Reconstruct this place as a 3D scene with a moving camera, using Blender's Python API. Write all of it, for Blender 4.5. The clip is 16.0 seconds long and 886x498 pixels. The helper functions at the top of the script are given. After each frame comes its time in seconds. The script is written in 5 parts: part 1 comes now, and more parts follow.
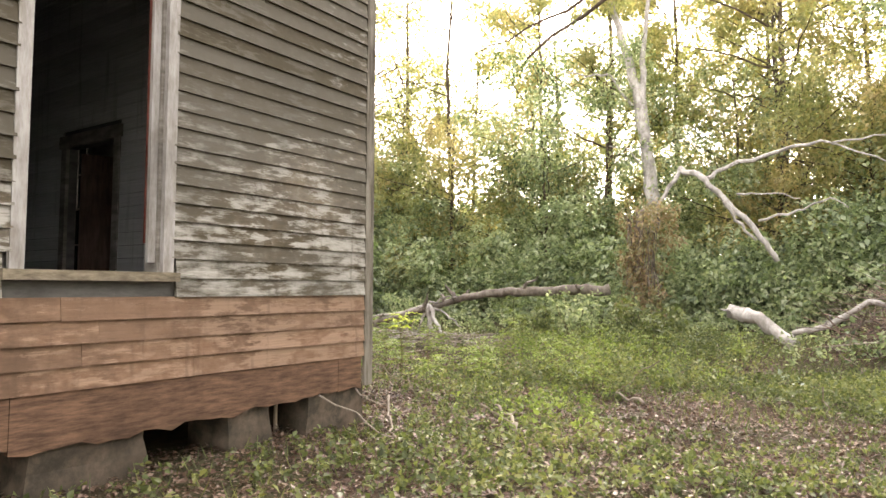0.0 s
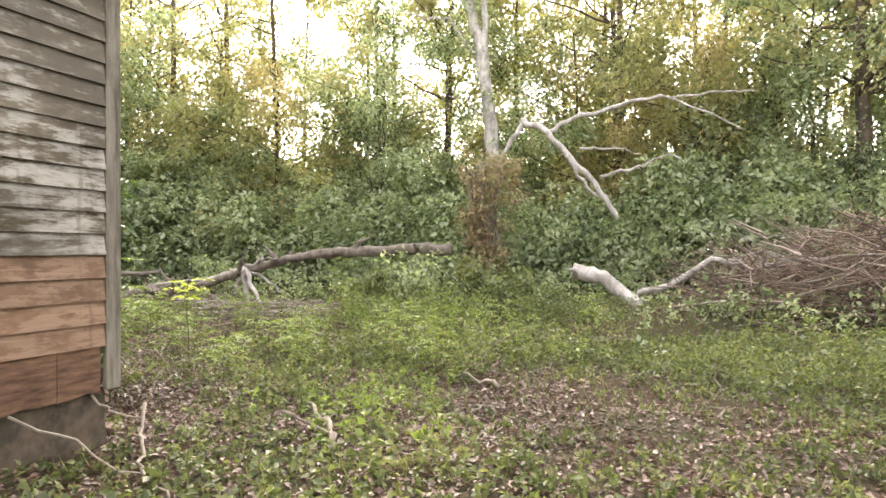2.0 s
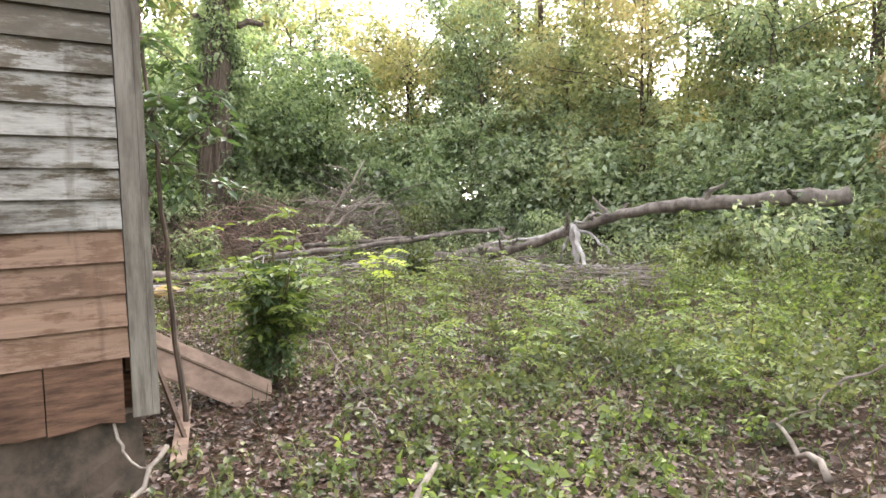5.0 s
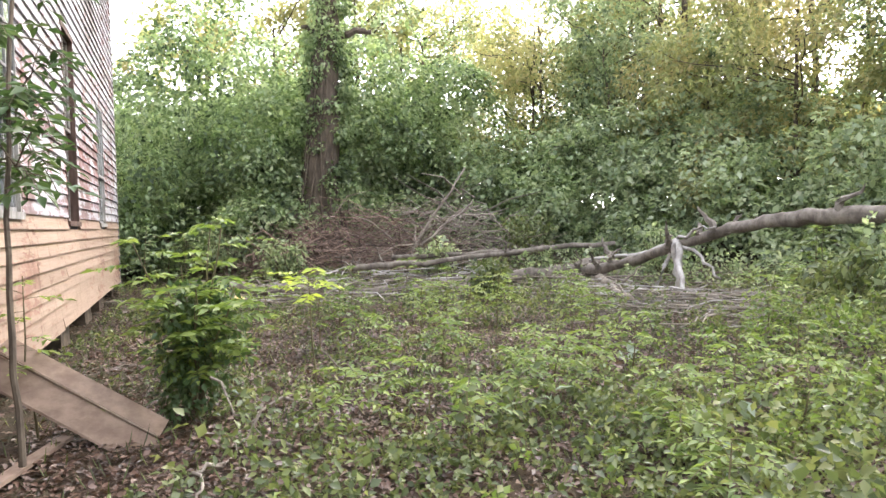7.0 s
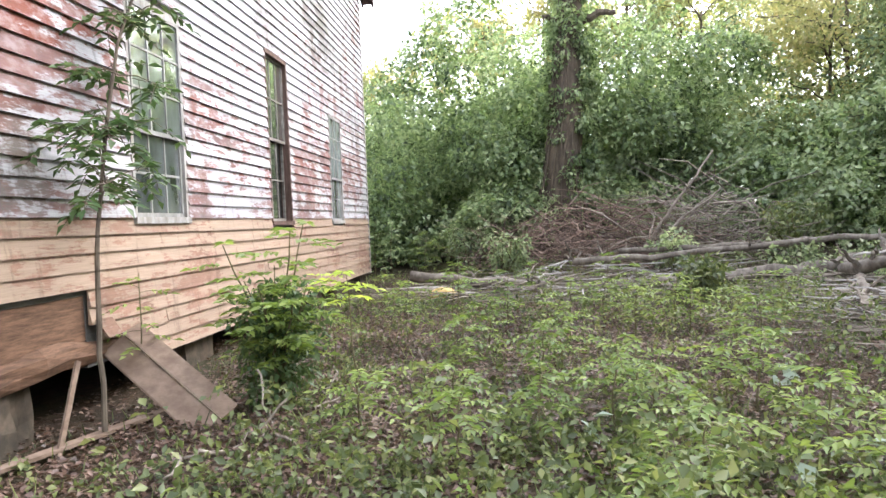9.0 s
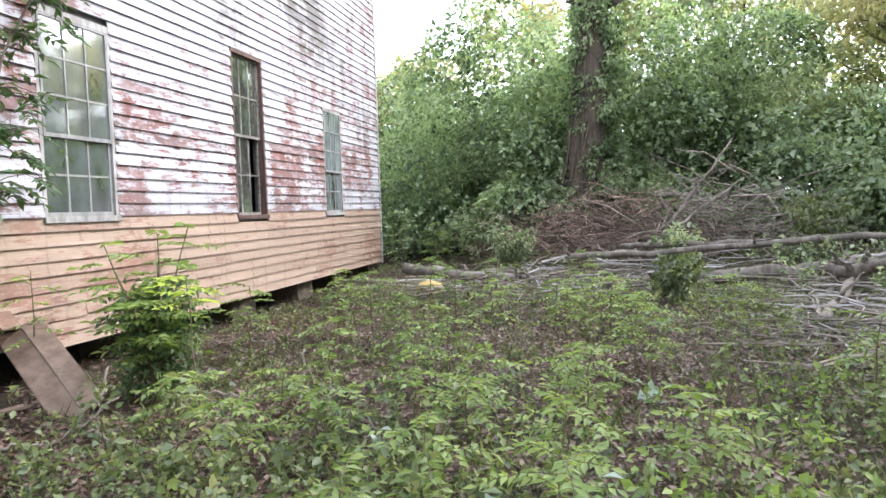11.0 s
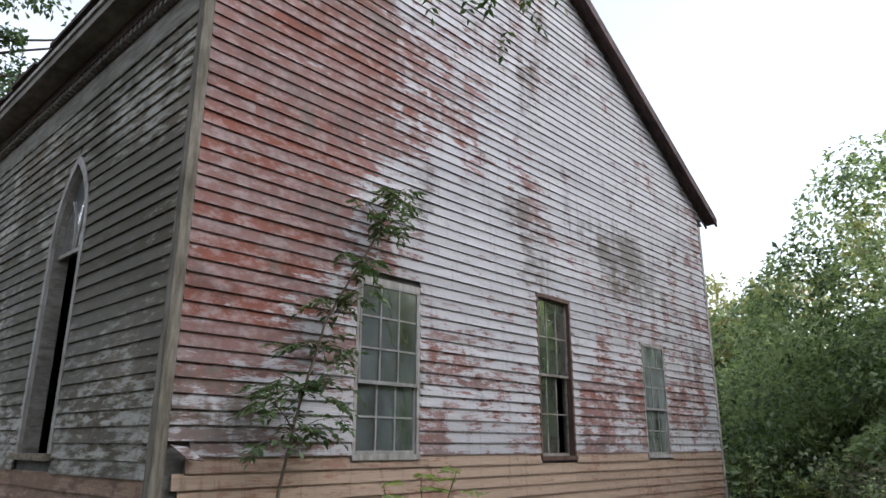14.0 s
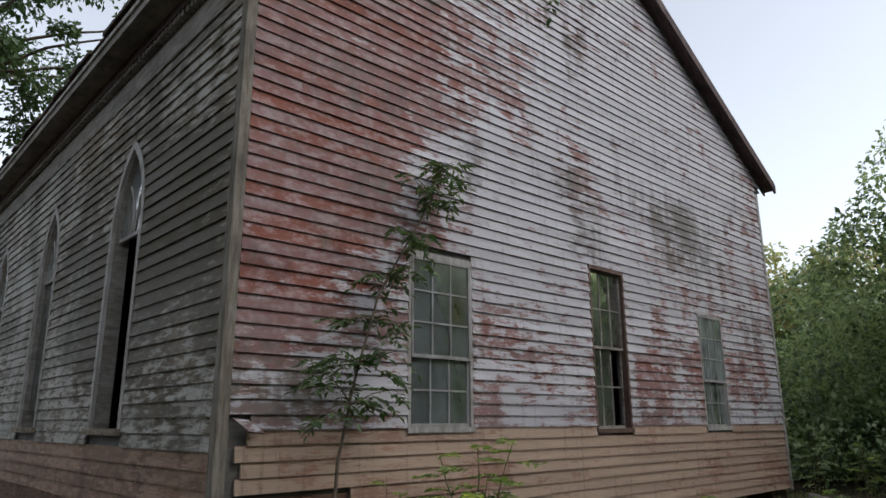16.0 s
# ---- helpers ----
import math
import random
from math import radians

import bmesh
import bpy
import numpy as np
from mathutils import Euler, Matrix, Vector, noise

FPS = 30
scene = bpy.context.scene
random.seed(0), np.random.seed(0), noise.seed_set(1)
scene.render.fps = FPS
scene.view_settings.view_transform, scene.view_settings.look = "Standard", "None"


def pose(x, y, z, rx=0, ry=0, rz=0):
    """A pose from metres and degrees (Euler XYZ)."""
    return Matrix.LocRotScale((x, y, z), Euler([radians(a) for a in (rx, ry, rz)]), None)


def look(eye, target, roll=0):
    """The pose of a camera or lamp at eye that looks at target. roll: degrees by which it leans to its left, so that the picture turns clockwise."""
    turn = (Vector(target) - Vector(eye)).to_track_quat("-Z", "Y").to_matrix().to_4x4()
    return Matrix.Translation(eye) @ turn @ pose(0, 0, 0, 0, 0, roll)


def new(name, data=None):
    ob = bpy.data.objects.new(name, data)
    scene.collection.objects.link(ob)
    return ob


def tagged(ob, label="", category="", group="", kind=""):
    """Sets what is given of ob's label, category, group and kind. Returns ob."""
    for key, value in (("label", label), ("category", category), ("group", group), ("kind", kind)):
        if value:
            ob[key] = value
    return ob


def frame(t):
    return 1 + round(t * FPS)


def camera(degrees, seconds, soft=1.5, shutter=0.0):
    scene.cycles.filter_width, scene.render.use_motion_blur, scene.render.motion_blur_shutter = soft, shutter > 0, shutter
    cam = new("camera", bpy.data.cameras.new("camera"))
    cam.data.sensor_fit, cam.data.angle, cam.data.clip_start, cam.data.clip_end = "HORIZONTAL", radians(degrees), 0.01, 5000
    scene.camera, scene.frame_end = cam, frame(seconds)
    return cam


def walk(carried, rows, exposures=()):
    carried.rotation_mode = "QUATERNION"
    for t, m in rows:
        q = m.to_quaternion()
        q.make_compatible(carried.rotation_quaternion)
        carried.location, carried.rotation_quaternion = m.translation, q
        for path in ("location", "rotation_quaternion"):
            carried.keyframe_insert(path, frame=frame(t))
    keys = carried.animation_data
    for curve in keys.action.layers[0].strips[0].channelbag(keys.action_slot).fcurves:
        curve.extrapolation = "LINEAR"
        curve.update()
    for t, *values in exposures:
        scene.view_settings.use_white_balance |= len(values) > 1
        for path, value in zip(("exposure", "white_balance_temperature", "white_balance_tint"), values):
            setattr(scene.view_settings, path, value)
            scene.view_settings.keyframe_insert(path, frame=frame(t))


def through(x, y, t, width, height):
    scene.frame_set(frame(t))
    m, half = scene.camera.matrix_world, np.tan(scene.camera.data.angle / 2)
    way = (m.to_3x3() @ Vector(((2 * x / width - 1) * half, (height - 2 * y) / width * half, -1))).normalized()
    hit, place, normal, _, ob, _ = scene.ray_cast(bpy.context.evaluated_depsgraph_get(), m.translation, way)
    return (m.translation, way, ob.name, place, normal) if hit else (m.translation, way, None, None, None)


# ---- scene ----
cam = camera(66.2, 16.0)
METRES, EYE, TILT, LEAN, TURN = 12.6, 1.5, 0.0, 0.0, 34.4
ROWS = [
    (0.0, 0.0, 0.0, 0.0, -0.02, 3.32, -0.27),
    (0.5, 0.0034, 0.0439, -0.0042, -7.46, 1.34, -1.02),
    (1.0, 0.0042, 0.087, -0.0023, -10.55, 0.8, -0.94),
    (1.5, 0.0083, 0.1271, 0.0003, -11.8, 0.62, -0.57),
    (2.0, 0.0294, 0.1684, -0.0043, -13.67, 0.15, 0.14),
    (2.5, 0.0508, 0.2062, -0.0045, -14.97, -0.67, 0.67),
    (3.0, 0.0686, 0.2455, -0.0028, -15.89, -2.26, 0.92),
    (3.5, 0.0882, 0.2818, -0.0025, -7.62, -3.2, 1.51),
    (4.0, 0.1093, 0.316, -0.0023, 7.14, -3.88, 2.24),
    (6.5, 0.216, 0.5, -0.0004, 28.09, -2.19, 1.01),
    (7.0, 0.2341, 0.5367, -0.0042, 34.78, -2.19, 1.27),
    (7.5, 0.2565, 0.5715, -0.0046, 41.76, -2.26, 1.66),
    (8.0, 0.2834, 0.6007, -0.0022, 48.62, -2.24, 2.07),
    (8.5, 0.3027, 0.6348, -0.0033, 56.05, -2.27, 2.12),
    (9.0, 0.3212, 0.6691, -0.0022, 61.05, -2.34, 2.33),
    (9.5, 0.3459, 0.7039, 0.0017, 63.73, -2.43, 2.52),
    (12.0, 0.3845, 0.8531, 0.0117, 75.7, -0.17, 1.11),
    (12.5, 0.3821, 0.8669, 0.0164, 83.07, 5.52, 1.09),
    (13.0, 0.3831, 0.8774, 0.0189, 91.49, 10.97, 0.55),
    (13.5, 0.3862, 0.8819, 0.0188, 97.24, 13.71, 0.19),
    (14.0, 0.3883, 0.8839, 0.0185, 98.72, 16.05, -0.17),
    (14.5, 0.3864, 0.8843, 0.0191, 98.31, 18.75, -0.69),
    (15.0, 0.3848, 0.8849, 0.0181, 97.71, 20.02, -0.5),
    (15.5, 0.3847, 0.8824, 0.0155, 99.71, 19.12, -0.07),
    (16.0, 0.3842, 0.8808, 0.0145, 102.99, 14.26, 0.27),
]
EXPOSURES = [(0.0, 3.15, 7500, 15), (4.0, 3.15, 6700, 15), (7.5, 3.1, 6300, 13), (9.5, 3.05, 6050, 12), (12.0, 2.7, 5800, 12), (13.0, 1.95, 5850, 11), (14.0, 1.4, 5950, 10), (15.0, 0.95, 6050, 10), (16.0, 0.85, 6050, 10)]
walk(cam, [(t, pose(0, 0, EYE, TILT, LEAN, TURN) @ pose(METRES * x, METRES * y, METRES * z, 90 + pitch, roll, yaw)) for t, x, y, z, yaw, pitch, roll in ROWS], EXPOSURES)

# ---------------- world, sun ----------------
world = bpy.data.worlds.new("world")
scene.world = world
world.use_nodes = True
wn = world.node_tree
sky = wn.nodes.new("ShaderNodeTexSky")
sky.sky_type = "NISHITA"
sky.sun_disc = False
sky.sun_elevation = radians(38)
sky.sun_rotation = radians(-24)
sky.dust_density = 2.0
sky.air_density = 1.0
haze = wn.nodes.new("ShaderNodeHueSaturation")
haze.inputs["Saturation"].default_value = 0.22
wn.links.new(sky.outputs[0], haze.inputs["Color"])
wn.links.new(haze.outputs[0], wn.nodes["Background"].inputs[0])
wn.nodes["Background"].inputs[1].default_value = 0.15
sun_data = bpy.data.lights.new("sun", "SUN")
sun_data.energy = 0.22
sun_data.angle = radians(50)
sun_data.color = (1.0, 0.86, 0.68)
sun = new("sun", sun_data)
sun.matrix_world = look((-9, 20, 17), (0, 0, 0))

# ---------------- materials ----------------


class Mat:
    """A small node writer round one Principled material."""

    def __init__(self, name, rough=0.8):
        self.m = bpy.data.materials.new(name)
        self.m.use_nodes = True
        self.t = self.m.node_tree
        self.p = self.t.nodes["Principled BSDF"]
        self.p.inputs["Roughness"].default_value = rough
        self.p.inputs["Specular IOR Level"].default_value = 0.25

    def node(self, kind, **inputs):
        n = self.t.nodes.new("ShaderNode" + kind)
        for k, v in inputs.items():
            self.put(n.inputs[k.replace("_", " ")], v)
        return n

    def put(self, sock, v):
        if isinstance(v, bpy.types.NodeSocket):
            self.t.links.new(v, sock)
        else:
            sock.default_value = v

    def pos(self):
        return self.node("NewGeometry").outputs["Position"]

    def scaled(self, vec, s):
        n = self.node("Mapping")
        self.put(n.inputs["Vector"], vec)
        n.inputs["Scale"].default_value = s
        return n.outputs[0]

    def shifted(self, vec, off):
        n = self.node("VectorMath")
        n.operation = "ADD"
        self.put(n.inputs[0], vec)
        self.put(n.inputs[1], off)
        return n.outputs[0]

    def noise(self, vec, scale, detail=4.0, rough=0.6):
        n = self.node("TexNoise", Scale=scale, Detail=detail, Roughness=rough)
        self.put(n.inputs["Vector"], vec)
        return n.outputs["Fac"]

    def math(self, op, a, b=0.0):
        n = self.node("Math")
        n.operation = op
        self.put(n.inputs[0], a)
        self.put(n.inputs[1], b)
        return n.outputs[0]

    def ramp(self, fac, lo, hi):
        n = self.node("MapRange")
        n.interpolation_type = "SMOOTHSTEP"
        self.put(n.inputs[0], fac)
        n.inputs[1].default_value, n.inputs[2].default_value = lo, hi
        return n.outputs[0]

    def mix(self, fac, a, b, mode="MIX"):
        n = self.t.nodes.new("ShaderNodeMix")
        n.data_type, n.blend_type = "RGBA", mode
        self.put(n.inputs[0], fac)
        self.put(n.inputs[6], a if isinstance(a, bpy.types.NodeSocket) else (*a, 1))
        self.put(n.inputs[7], b if isinstance(b, bpy.types.NodeSocket) else (*b, 1))
        return n.outputs[2]

    def axis(self, vec, k):
        n = self.node("SeparateXYZ")
        self.put(n.inputs[0], vec)
        return n.outputs[k]

    def colour(self, c):
        self.put(self.p.inputs["Base Color"], c if isinstance(c, bpy.types.NodeSocket) else (*c, 1))

    def bump(self, h, strength=0.4, dist=0.01):
        n = self.node("Bump", Strength=strength, Distance=dist)
        self.put(n.inputs["Height"], h)
        self.put(self.p.inputs["Normal"], n.outputs[0])

    def random(self):
        return self.node("ObjectInfo").outputs["Random"]

    def island(self):
        return self.node("NewGeometry").outputs["Random Per Island"]


def siding(name, along, paint, under, mildew, wear, dirt, blots=(), streak=0.55, mould=()):
    """Weathered clapboard: paint worn off in flakes and runs, mildew in patches, grain along the board."""
    m = Mat(name, 0.75)
    p = m.pos()
    rnd = m.random()
    off = m.node("CombineXYZ")
    m.put(off.inputs[along], m.math("MULTIPLY", rnd, 9.0))
    m.put(off.inputs[2], m.math("MULTIPLY", rnd, 5.0))
    pr = m.shifted(p, off.outputs[0])
    grain_s = [16.0, 16.0, 90.0]
    grain_s[along] = 2.2
    grain = m.noise(m.scaled(pr, grain_s), 1.0, 6, 0.7)
    flake_s = [7.0, 7.0, 15.0]
    flake_s[along] = 3.2
    flake = m.noise(m.scaled(pr, flake_s), 1.0, 7, 0.72)
    run = m.noise(m.scaled(p, (3.8, 3.8, 0.9)), 1.0, 5, 0.65)
    broad = m.noise(p, 0.62, 4, 0.6)
    lost = m.math("ADD", m.math("MULTIPLY", broad, 1.4), m.math("MULTIPLY", run, streak * 1.4))
    lost = m.math("ADD", lost, m.math("MULTIPLY", flake, 2.0))
    lost = m.math("ADD", lost, m.math("MULTIPLY", rnd, 0.14))
    for (bx, by, bz), reach, gain in blots:
        d = m.node("VectorMath")
        d.operation = "DISTANCE"
        m.put(d.inputs[0], m.scaled(p, (1, 1, 0.75)))
        d.inputs[1].default_value = (bx, by, bz * 0.75)
        lost = m.math("ADD", lost, m.math("MULTIPLY", m.math("SUBTRACT", 1.0, m.ramp(d.outputs["Value"], 0.2, reach)), gain))
    worn = m.ramp(lost, wear - 0.09, wear + 0.12)
    film = m.noise(m.scaled(pr, (5.0, 5.0, 9.0)), 1.0, 6, 0.7)
    under2 = m.mix(grain, tuple(c * 0.5 for c in under), tuple(min(1, c * 1.5) for c in under))
    paint2 = m.mix(m.ramp(grain, 0.3, 0.75), tuple(c * 0.72 for c in paint), paint)
    under2 = m.mix(m.math("MULTIPLY", m.ramp(film, 0.42, 0.66), 0.6), under2, tuple(0.55 * p_ + 0.45 * u_ for p_, u_ in zip(paint, under)))
    under2 = m.mix(m.math("MULTIPLY", m.ramp(m.noise(m.shifted(p, (3.0, 8.0, 1.0)), 1.3, 5, 0.7), 0.5, 0.66), 0.65), under2, tuple(u_ * 0.42 for u_ in under))
    c = m.mix(worn, paint2, under2)
    c = m.mix(m.math("MULTIPLY", m.ramp(m.noise(m.scaled(p, (11.0, 11.0, 0.8)), 1.0, 5, 0.6), 0.55, 0.7), 0.4), c, mildew)
    soil_f = m.math("ADD", m.math("MULTIPLY", run, streak), m.math("ADD", m.math("MULTIPLY", flake, 0.7), m.math("MULTIPLY", m.noise(m.shifted(p, (31.0, 17.0, 5.0)), 0.8, 4, 0.6), 0.9)))
    for centre, reach, gain in mould:
        d = m.node("VectorMath")
        d.operation = "DISTANCE"
        m.put(d.inputs[0], p)
        d.inputs[1].default_value = centre
        soil_f = m.math("ADD", soil_f, m.math("MULTIPLY", m.math("SUBTRACT", 1.0, m.ramp(d.outputs["Value"], 0.2, reach)), gain))
    c = m.mix(m.math("MULTIPLY", m.ramp(soil_f, dirt, dirt + 0.26), 0.85), c, mildew)
    c = m.mix(m.math("MULTIPLY", rnd, 0.35), c, tuple(v * 0.4 for v in paint))
    m.colour(c)
    m.bump(m.math("ADD", grain, m.math("MULTIPLY", worn, -0.5)), 0.6, 0.005)
    return m.m


GREY = (0.075, 0.068, 0.05)
gable_paint = siding("worn_white_paint_over_red", 0, (0.56, 0.54, 0.56), (0.19, 0.062, 0.04), (0.105, 0.09, 0.07), 2.30, 1.13, [((-5.6, 5.9, 5.9), 2.6, 0.5), ((-4.9, 5.9, 3.6), 2.6, 0.35), ((-7.2, 5.9, 6.6), 2.0, 0.3), ((-8.6, 5.9, 7.2), 1.8, 0.2), ((-13.5, 5.9, 2.3), 2.6, 0.15), ((-9.4, 5.9, 2.2), 1.8, 0.06), ((-16.5, 5.9, 2.6), 1.8, 0.1)], 0.55, [((-14.0, 5.9, 5.0), 3.4, 0.15), ((-11.5, 5.9, 4.4), 2.4, 0.1), ((-5.8, 5.9, 6.6), 1.6, 0.2), ((-10.2, 5.9, 8.2), 2.2, 0.12), ((-5.5, 5.9, 1.9), 0.9, 0.25)])
gable_raw = siding("bare_pinkish_board", 0, (0.46, 0.335, 0.25), (0.29, 0.16, 0.115), (0.12, 0.08, 0.055), 2.33, 1.42)
side_paint = siding("mildewed_white_paint", 1, (0.46, 0.435, 0.385), (0.14, 0.102, 0.06), (0.05, 0.04, 0.022), 2.02, 0.78, [((-5.05, 4.7, 3.3), 3.0, 0.2), ((-5.05, 1.0, 4.3), 3.4, 0.15)], 0.2, [((-5.05, 4.6, 3.9), 1.7, 0.28), ((-5.05, 1.4, 3.2), 1.5, 0.2), ((-5.05, 3.6, 5.9), 1.6, 0.12)])
side_raw = siding("bare_brown_board", 1, (0.36, 0.235, 0.16), (0.20, 0.115, 0.07), (0.09, 0.055, 0.034), 1.88, 0.98, [], 0.25)
inner_paint = siding("faded_indoor_paint", 0, (0.6, 0.6, 0.6), (0.3, 0.28, 0.26), (0.2, 0.18, 0.16), 2.8, 1.5)


def weathered(name, light, dark, stretch=(3, 3, 30), rough=0.85, bump=0.5, each=0.0):
    m = Mat(name, rough)
    p = m.pos()
    g = m.noise(m.scaled(p, stretch), 1.0, 6, 0.7)
    b = m.noise(p, 1.7, 4)
    c = m.mix(m.ramp(g, 0.3, 0.7), dark, light)
    c = m.mix(m.math("MULTIPLY", m.ramp(b, 0.45, 0.75), 0.6), c, tuple(v * 0.55 for v in dark))
    if each:
        shade = m.node("CombineXYZ")
        v = m.math("ADD", 1.0 - 0.5 * each, m.math("MULTIPLY", m.island(), each * 1.5))
        for k in range(3):
            m.put(shade.inputs[k], v)
        c = m.mix(1.0, c, shade.outputs[0], "MULTIPLY")
    m.colour(c)
    m.bump(g, bump, 0.01)
    return m.m


trim_white = weathered("worn_trim_paint", (0.43, 0.41, 0.39), (0.24, 0.215, 0.19), (14, 14, 3))
corner_wood = weathered("weathered_corner_board", (0.25, 0.225, 0.185), (0.095, 0.08, 0.06), (16, 16, 2))
sash_paint = weathered("greyed_sash_paint", (0.33, 0.32, 0.31), (0.2, 0.19, 0.18), (14, 14, 3))
trim_grey = weathered("grey_trim", (0.3, 0.28, 0.25), (0.15, 0.13, 0.11), (5, 2, 14))
brown_jamb = weathered("brown_window_wood", (0.16, 0.10, 0.08), (0.07, 0.045, 0.035), (20, 20, 3))
sill_wood = weathered("rotten_sill_wood", (0.30, 0.25, 0.18), (0.10, 0.08, 0.055), (20, 5, 20))
beam_wood = weathered("old_beam_wood", (0.21, 0.12, 0.075), (0.075, 0.043, 0.028), (4, 4, 30))
plank_wood = weathered("fallen_board_wood", (0.29, 0.21, 0.16), (0.17, 0.115, 0.085), (5, 5, 9))
pale_wood = weathered("pale_raw_wood", (0.5, 0.42, 0.32), (0.33, 0.26, 0.19), (8, 8, 8))
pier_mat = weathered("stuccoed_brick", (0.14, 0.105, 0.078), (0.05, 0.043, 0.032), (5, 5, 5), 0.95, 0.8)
roof_mat = weathered("old_roofing", (0.10, 0.075, 0.06), (0.045, 0.035, 0.03), (4, 4, 4))
rake_mat = weathered("dark_rake_board", (0.13, 0.085, 0.08), (0.05, 0.035, 0.035), (4, 20, 4))
# darkness of the unlit rooms is put into this board colour
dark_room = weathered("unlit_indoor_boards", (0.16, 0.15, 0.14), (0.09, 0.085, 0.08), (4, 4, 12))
rust = weathered("rusty_rail", (0.22, 0.06, 0.04), (0.09, 0.03, 0.02), (9, 9, 9))
bark = weathered("grey_brown_bark", (0.17, 0.135, 0.10), (0.065, 0.05, 0.04), (9, 9, 2.2), 0.95, 0.9)
dead_white = weathered("bleached_dead_wood", (0.55, 0.52, 0.49), (0.27, 0.245, 0.22), (6, 6, 3), 0.8, 0.7)
dead_grey = weathered("grey_dead_wood", (0.30, 0.26, 0.215), (0.13, 0.105, 0.085), (7, 7, 3), 0.9, 0.7, 0.6)
old_log = weathered("dark_grey_log", (0.27, 0.235, 0.2), (0.10, 0.083, 0.068), (7, 7, 4), 0.9, 0.9)
dead_brown = weathered("dry_brown_twigs", (0.25, 0.18, 0.145), (0.11, 0.075, 0.06), (8, 8, 4), 0.9, 0.5, 1.1)
twig_green = weathered("young_stem", (0.20, 0.17, 0.09), (0.10, 0.085, 0.05), (9, 9, 3))
yellow_bag = weathered("faded_yellow_sheet", (0.62, 0.46, 0.20), (0.45, 0.31, 0.12), (6, 6, 6))


def leafy(name, tones, backlit_gold=None, through=0.35):
    """Leaves: tones vary leaf by leaf and in broad drifts; light passes through. A golden tint paints in backlight."""
    m = Mat(name, 0.55)
    r = m.island()
    drift = m.noise(m.pos(), 0.6, 3)
    n = m.t.nodes.new("ShaderNodeValToRGB")
    e = n.color_ramp.elements
    while len(e) < len(tones):
        e.new(0.5)
    for i, c in enumerate(tones):
        e[i].position = i / (len(tones) - 1)
        e[i].color = (*c, 1)
    m.put(n.inputs[0], m.math("ADD", m.math("MULTIPLY", r, 0.75), m.math("MULTIPLY", m.math("SUBTRACT", drift, 0.4), 1.6)))
    c = n.outputs[0]
    if backlit_gold:
        c = m.mix(m.math("MULTIPLY", m.ramp(m.noise(m.pos(), 0.35, 3), 0.4, 0.66), m.math("ADD", 0.25, m.math("MULTIPLY", r, 0.6))), c, backlit_gold)
    m.colour(c)
    m.p.inputs["Specular IOR Level"].default_value = 0.5
    m.p.inputs["Roughness"].default_value = 0.42
    tr = m.node("BsdfTranslucent")
    m.put(tr.inputs["Color"], m.mix(0.6, c, m.mix(1.0, c, (1.6, 1.7, 0.8), "MULTIPLY")))
    mx = m.node("MixShader")
    m.put(mx.inputs[0], through)
    m.put(mx.inputs[1], m.p.outputs[0])
    m.put(mx.inputs[2], tr.outputs[0])
    m.put(m.t.nodes["Material Output"].inputs[0], mx.outputs[0])
    return m.m


hedge_leaf = leafy("shade_leaf", [(0.06, 0.08, 0.05), (0.19, 0.24, 0.15), (0.34, 0.39, 0.26), (0.52, 0.54, 0.41)], None, 0.6)
vine_leaf = leafy("vine_leaf", [(0.035, 0.055, 0.028), (0.15, 0.205, 0.105), (0.29, 0.36, 0.2), (0.45, 0.5, 0.32)], None, 0.5)
drape_leaf = leafy("pale_vine_leaf", [(0.15, 0.19, 0.115), (0.36, 0.42, 0.28), (0.54, 0.58, 0.45)], None, 0.5)
# low-sun glow from behind is painted into part of these leaves
canopy_leaf = leafy("canopy_leaf", [(0.14, 0.16, 0.085), (0.28, 0.29, 0.155), (0.42, 0.40, 0.23)], (0.5, 0.38, 0.23), 0.65)
sapling_leaf = leafy("sapling_leaf", [(0.08, 0.125, 0.035), (0.17, 0.235, 0.06), (0.29, 0.345, 0.1)], None, 0.45)
bright_leaf = leafy("yellow_green_leaf", [(0.3, 0.4, 0.07), (0.42, 0.5, 0.09), (0.5, 0.55, 0.13)], None, 0.5)
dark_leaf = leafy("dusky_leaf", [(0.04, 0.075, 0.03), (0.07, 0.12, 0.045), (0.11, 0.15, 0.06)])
weed_leaf = leafy("weed_leaf", [(0.04, 0.052, 0.023), (0.1, 0.125, 0.052), (0.16, 0.19, 0.072), (0.26, 0.265, 0.11)], None, 0.4)
dry_leaf = leafy("dry_leaf", [(0.03, 0.017, 0.011), (0.085, 0.046, 0.031), (0.145, 0.085, 0.06), (0.25, 0.175, 0.135)], None, 0.12)
vine_dry = leafy("withered_vine_leaf", [(0.14, 0.09, 0.05), (0.33, 0.23, 0.135), (0.27, 0.26, 0.14), (0.42, 0.31, 0.2)], None, 0.35)
ivory_leaf = leafy("silvery_leaf", [(0.28, 0.34, 0.27), (0.4, 0.46, 0.38)], None, 0.2)

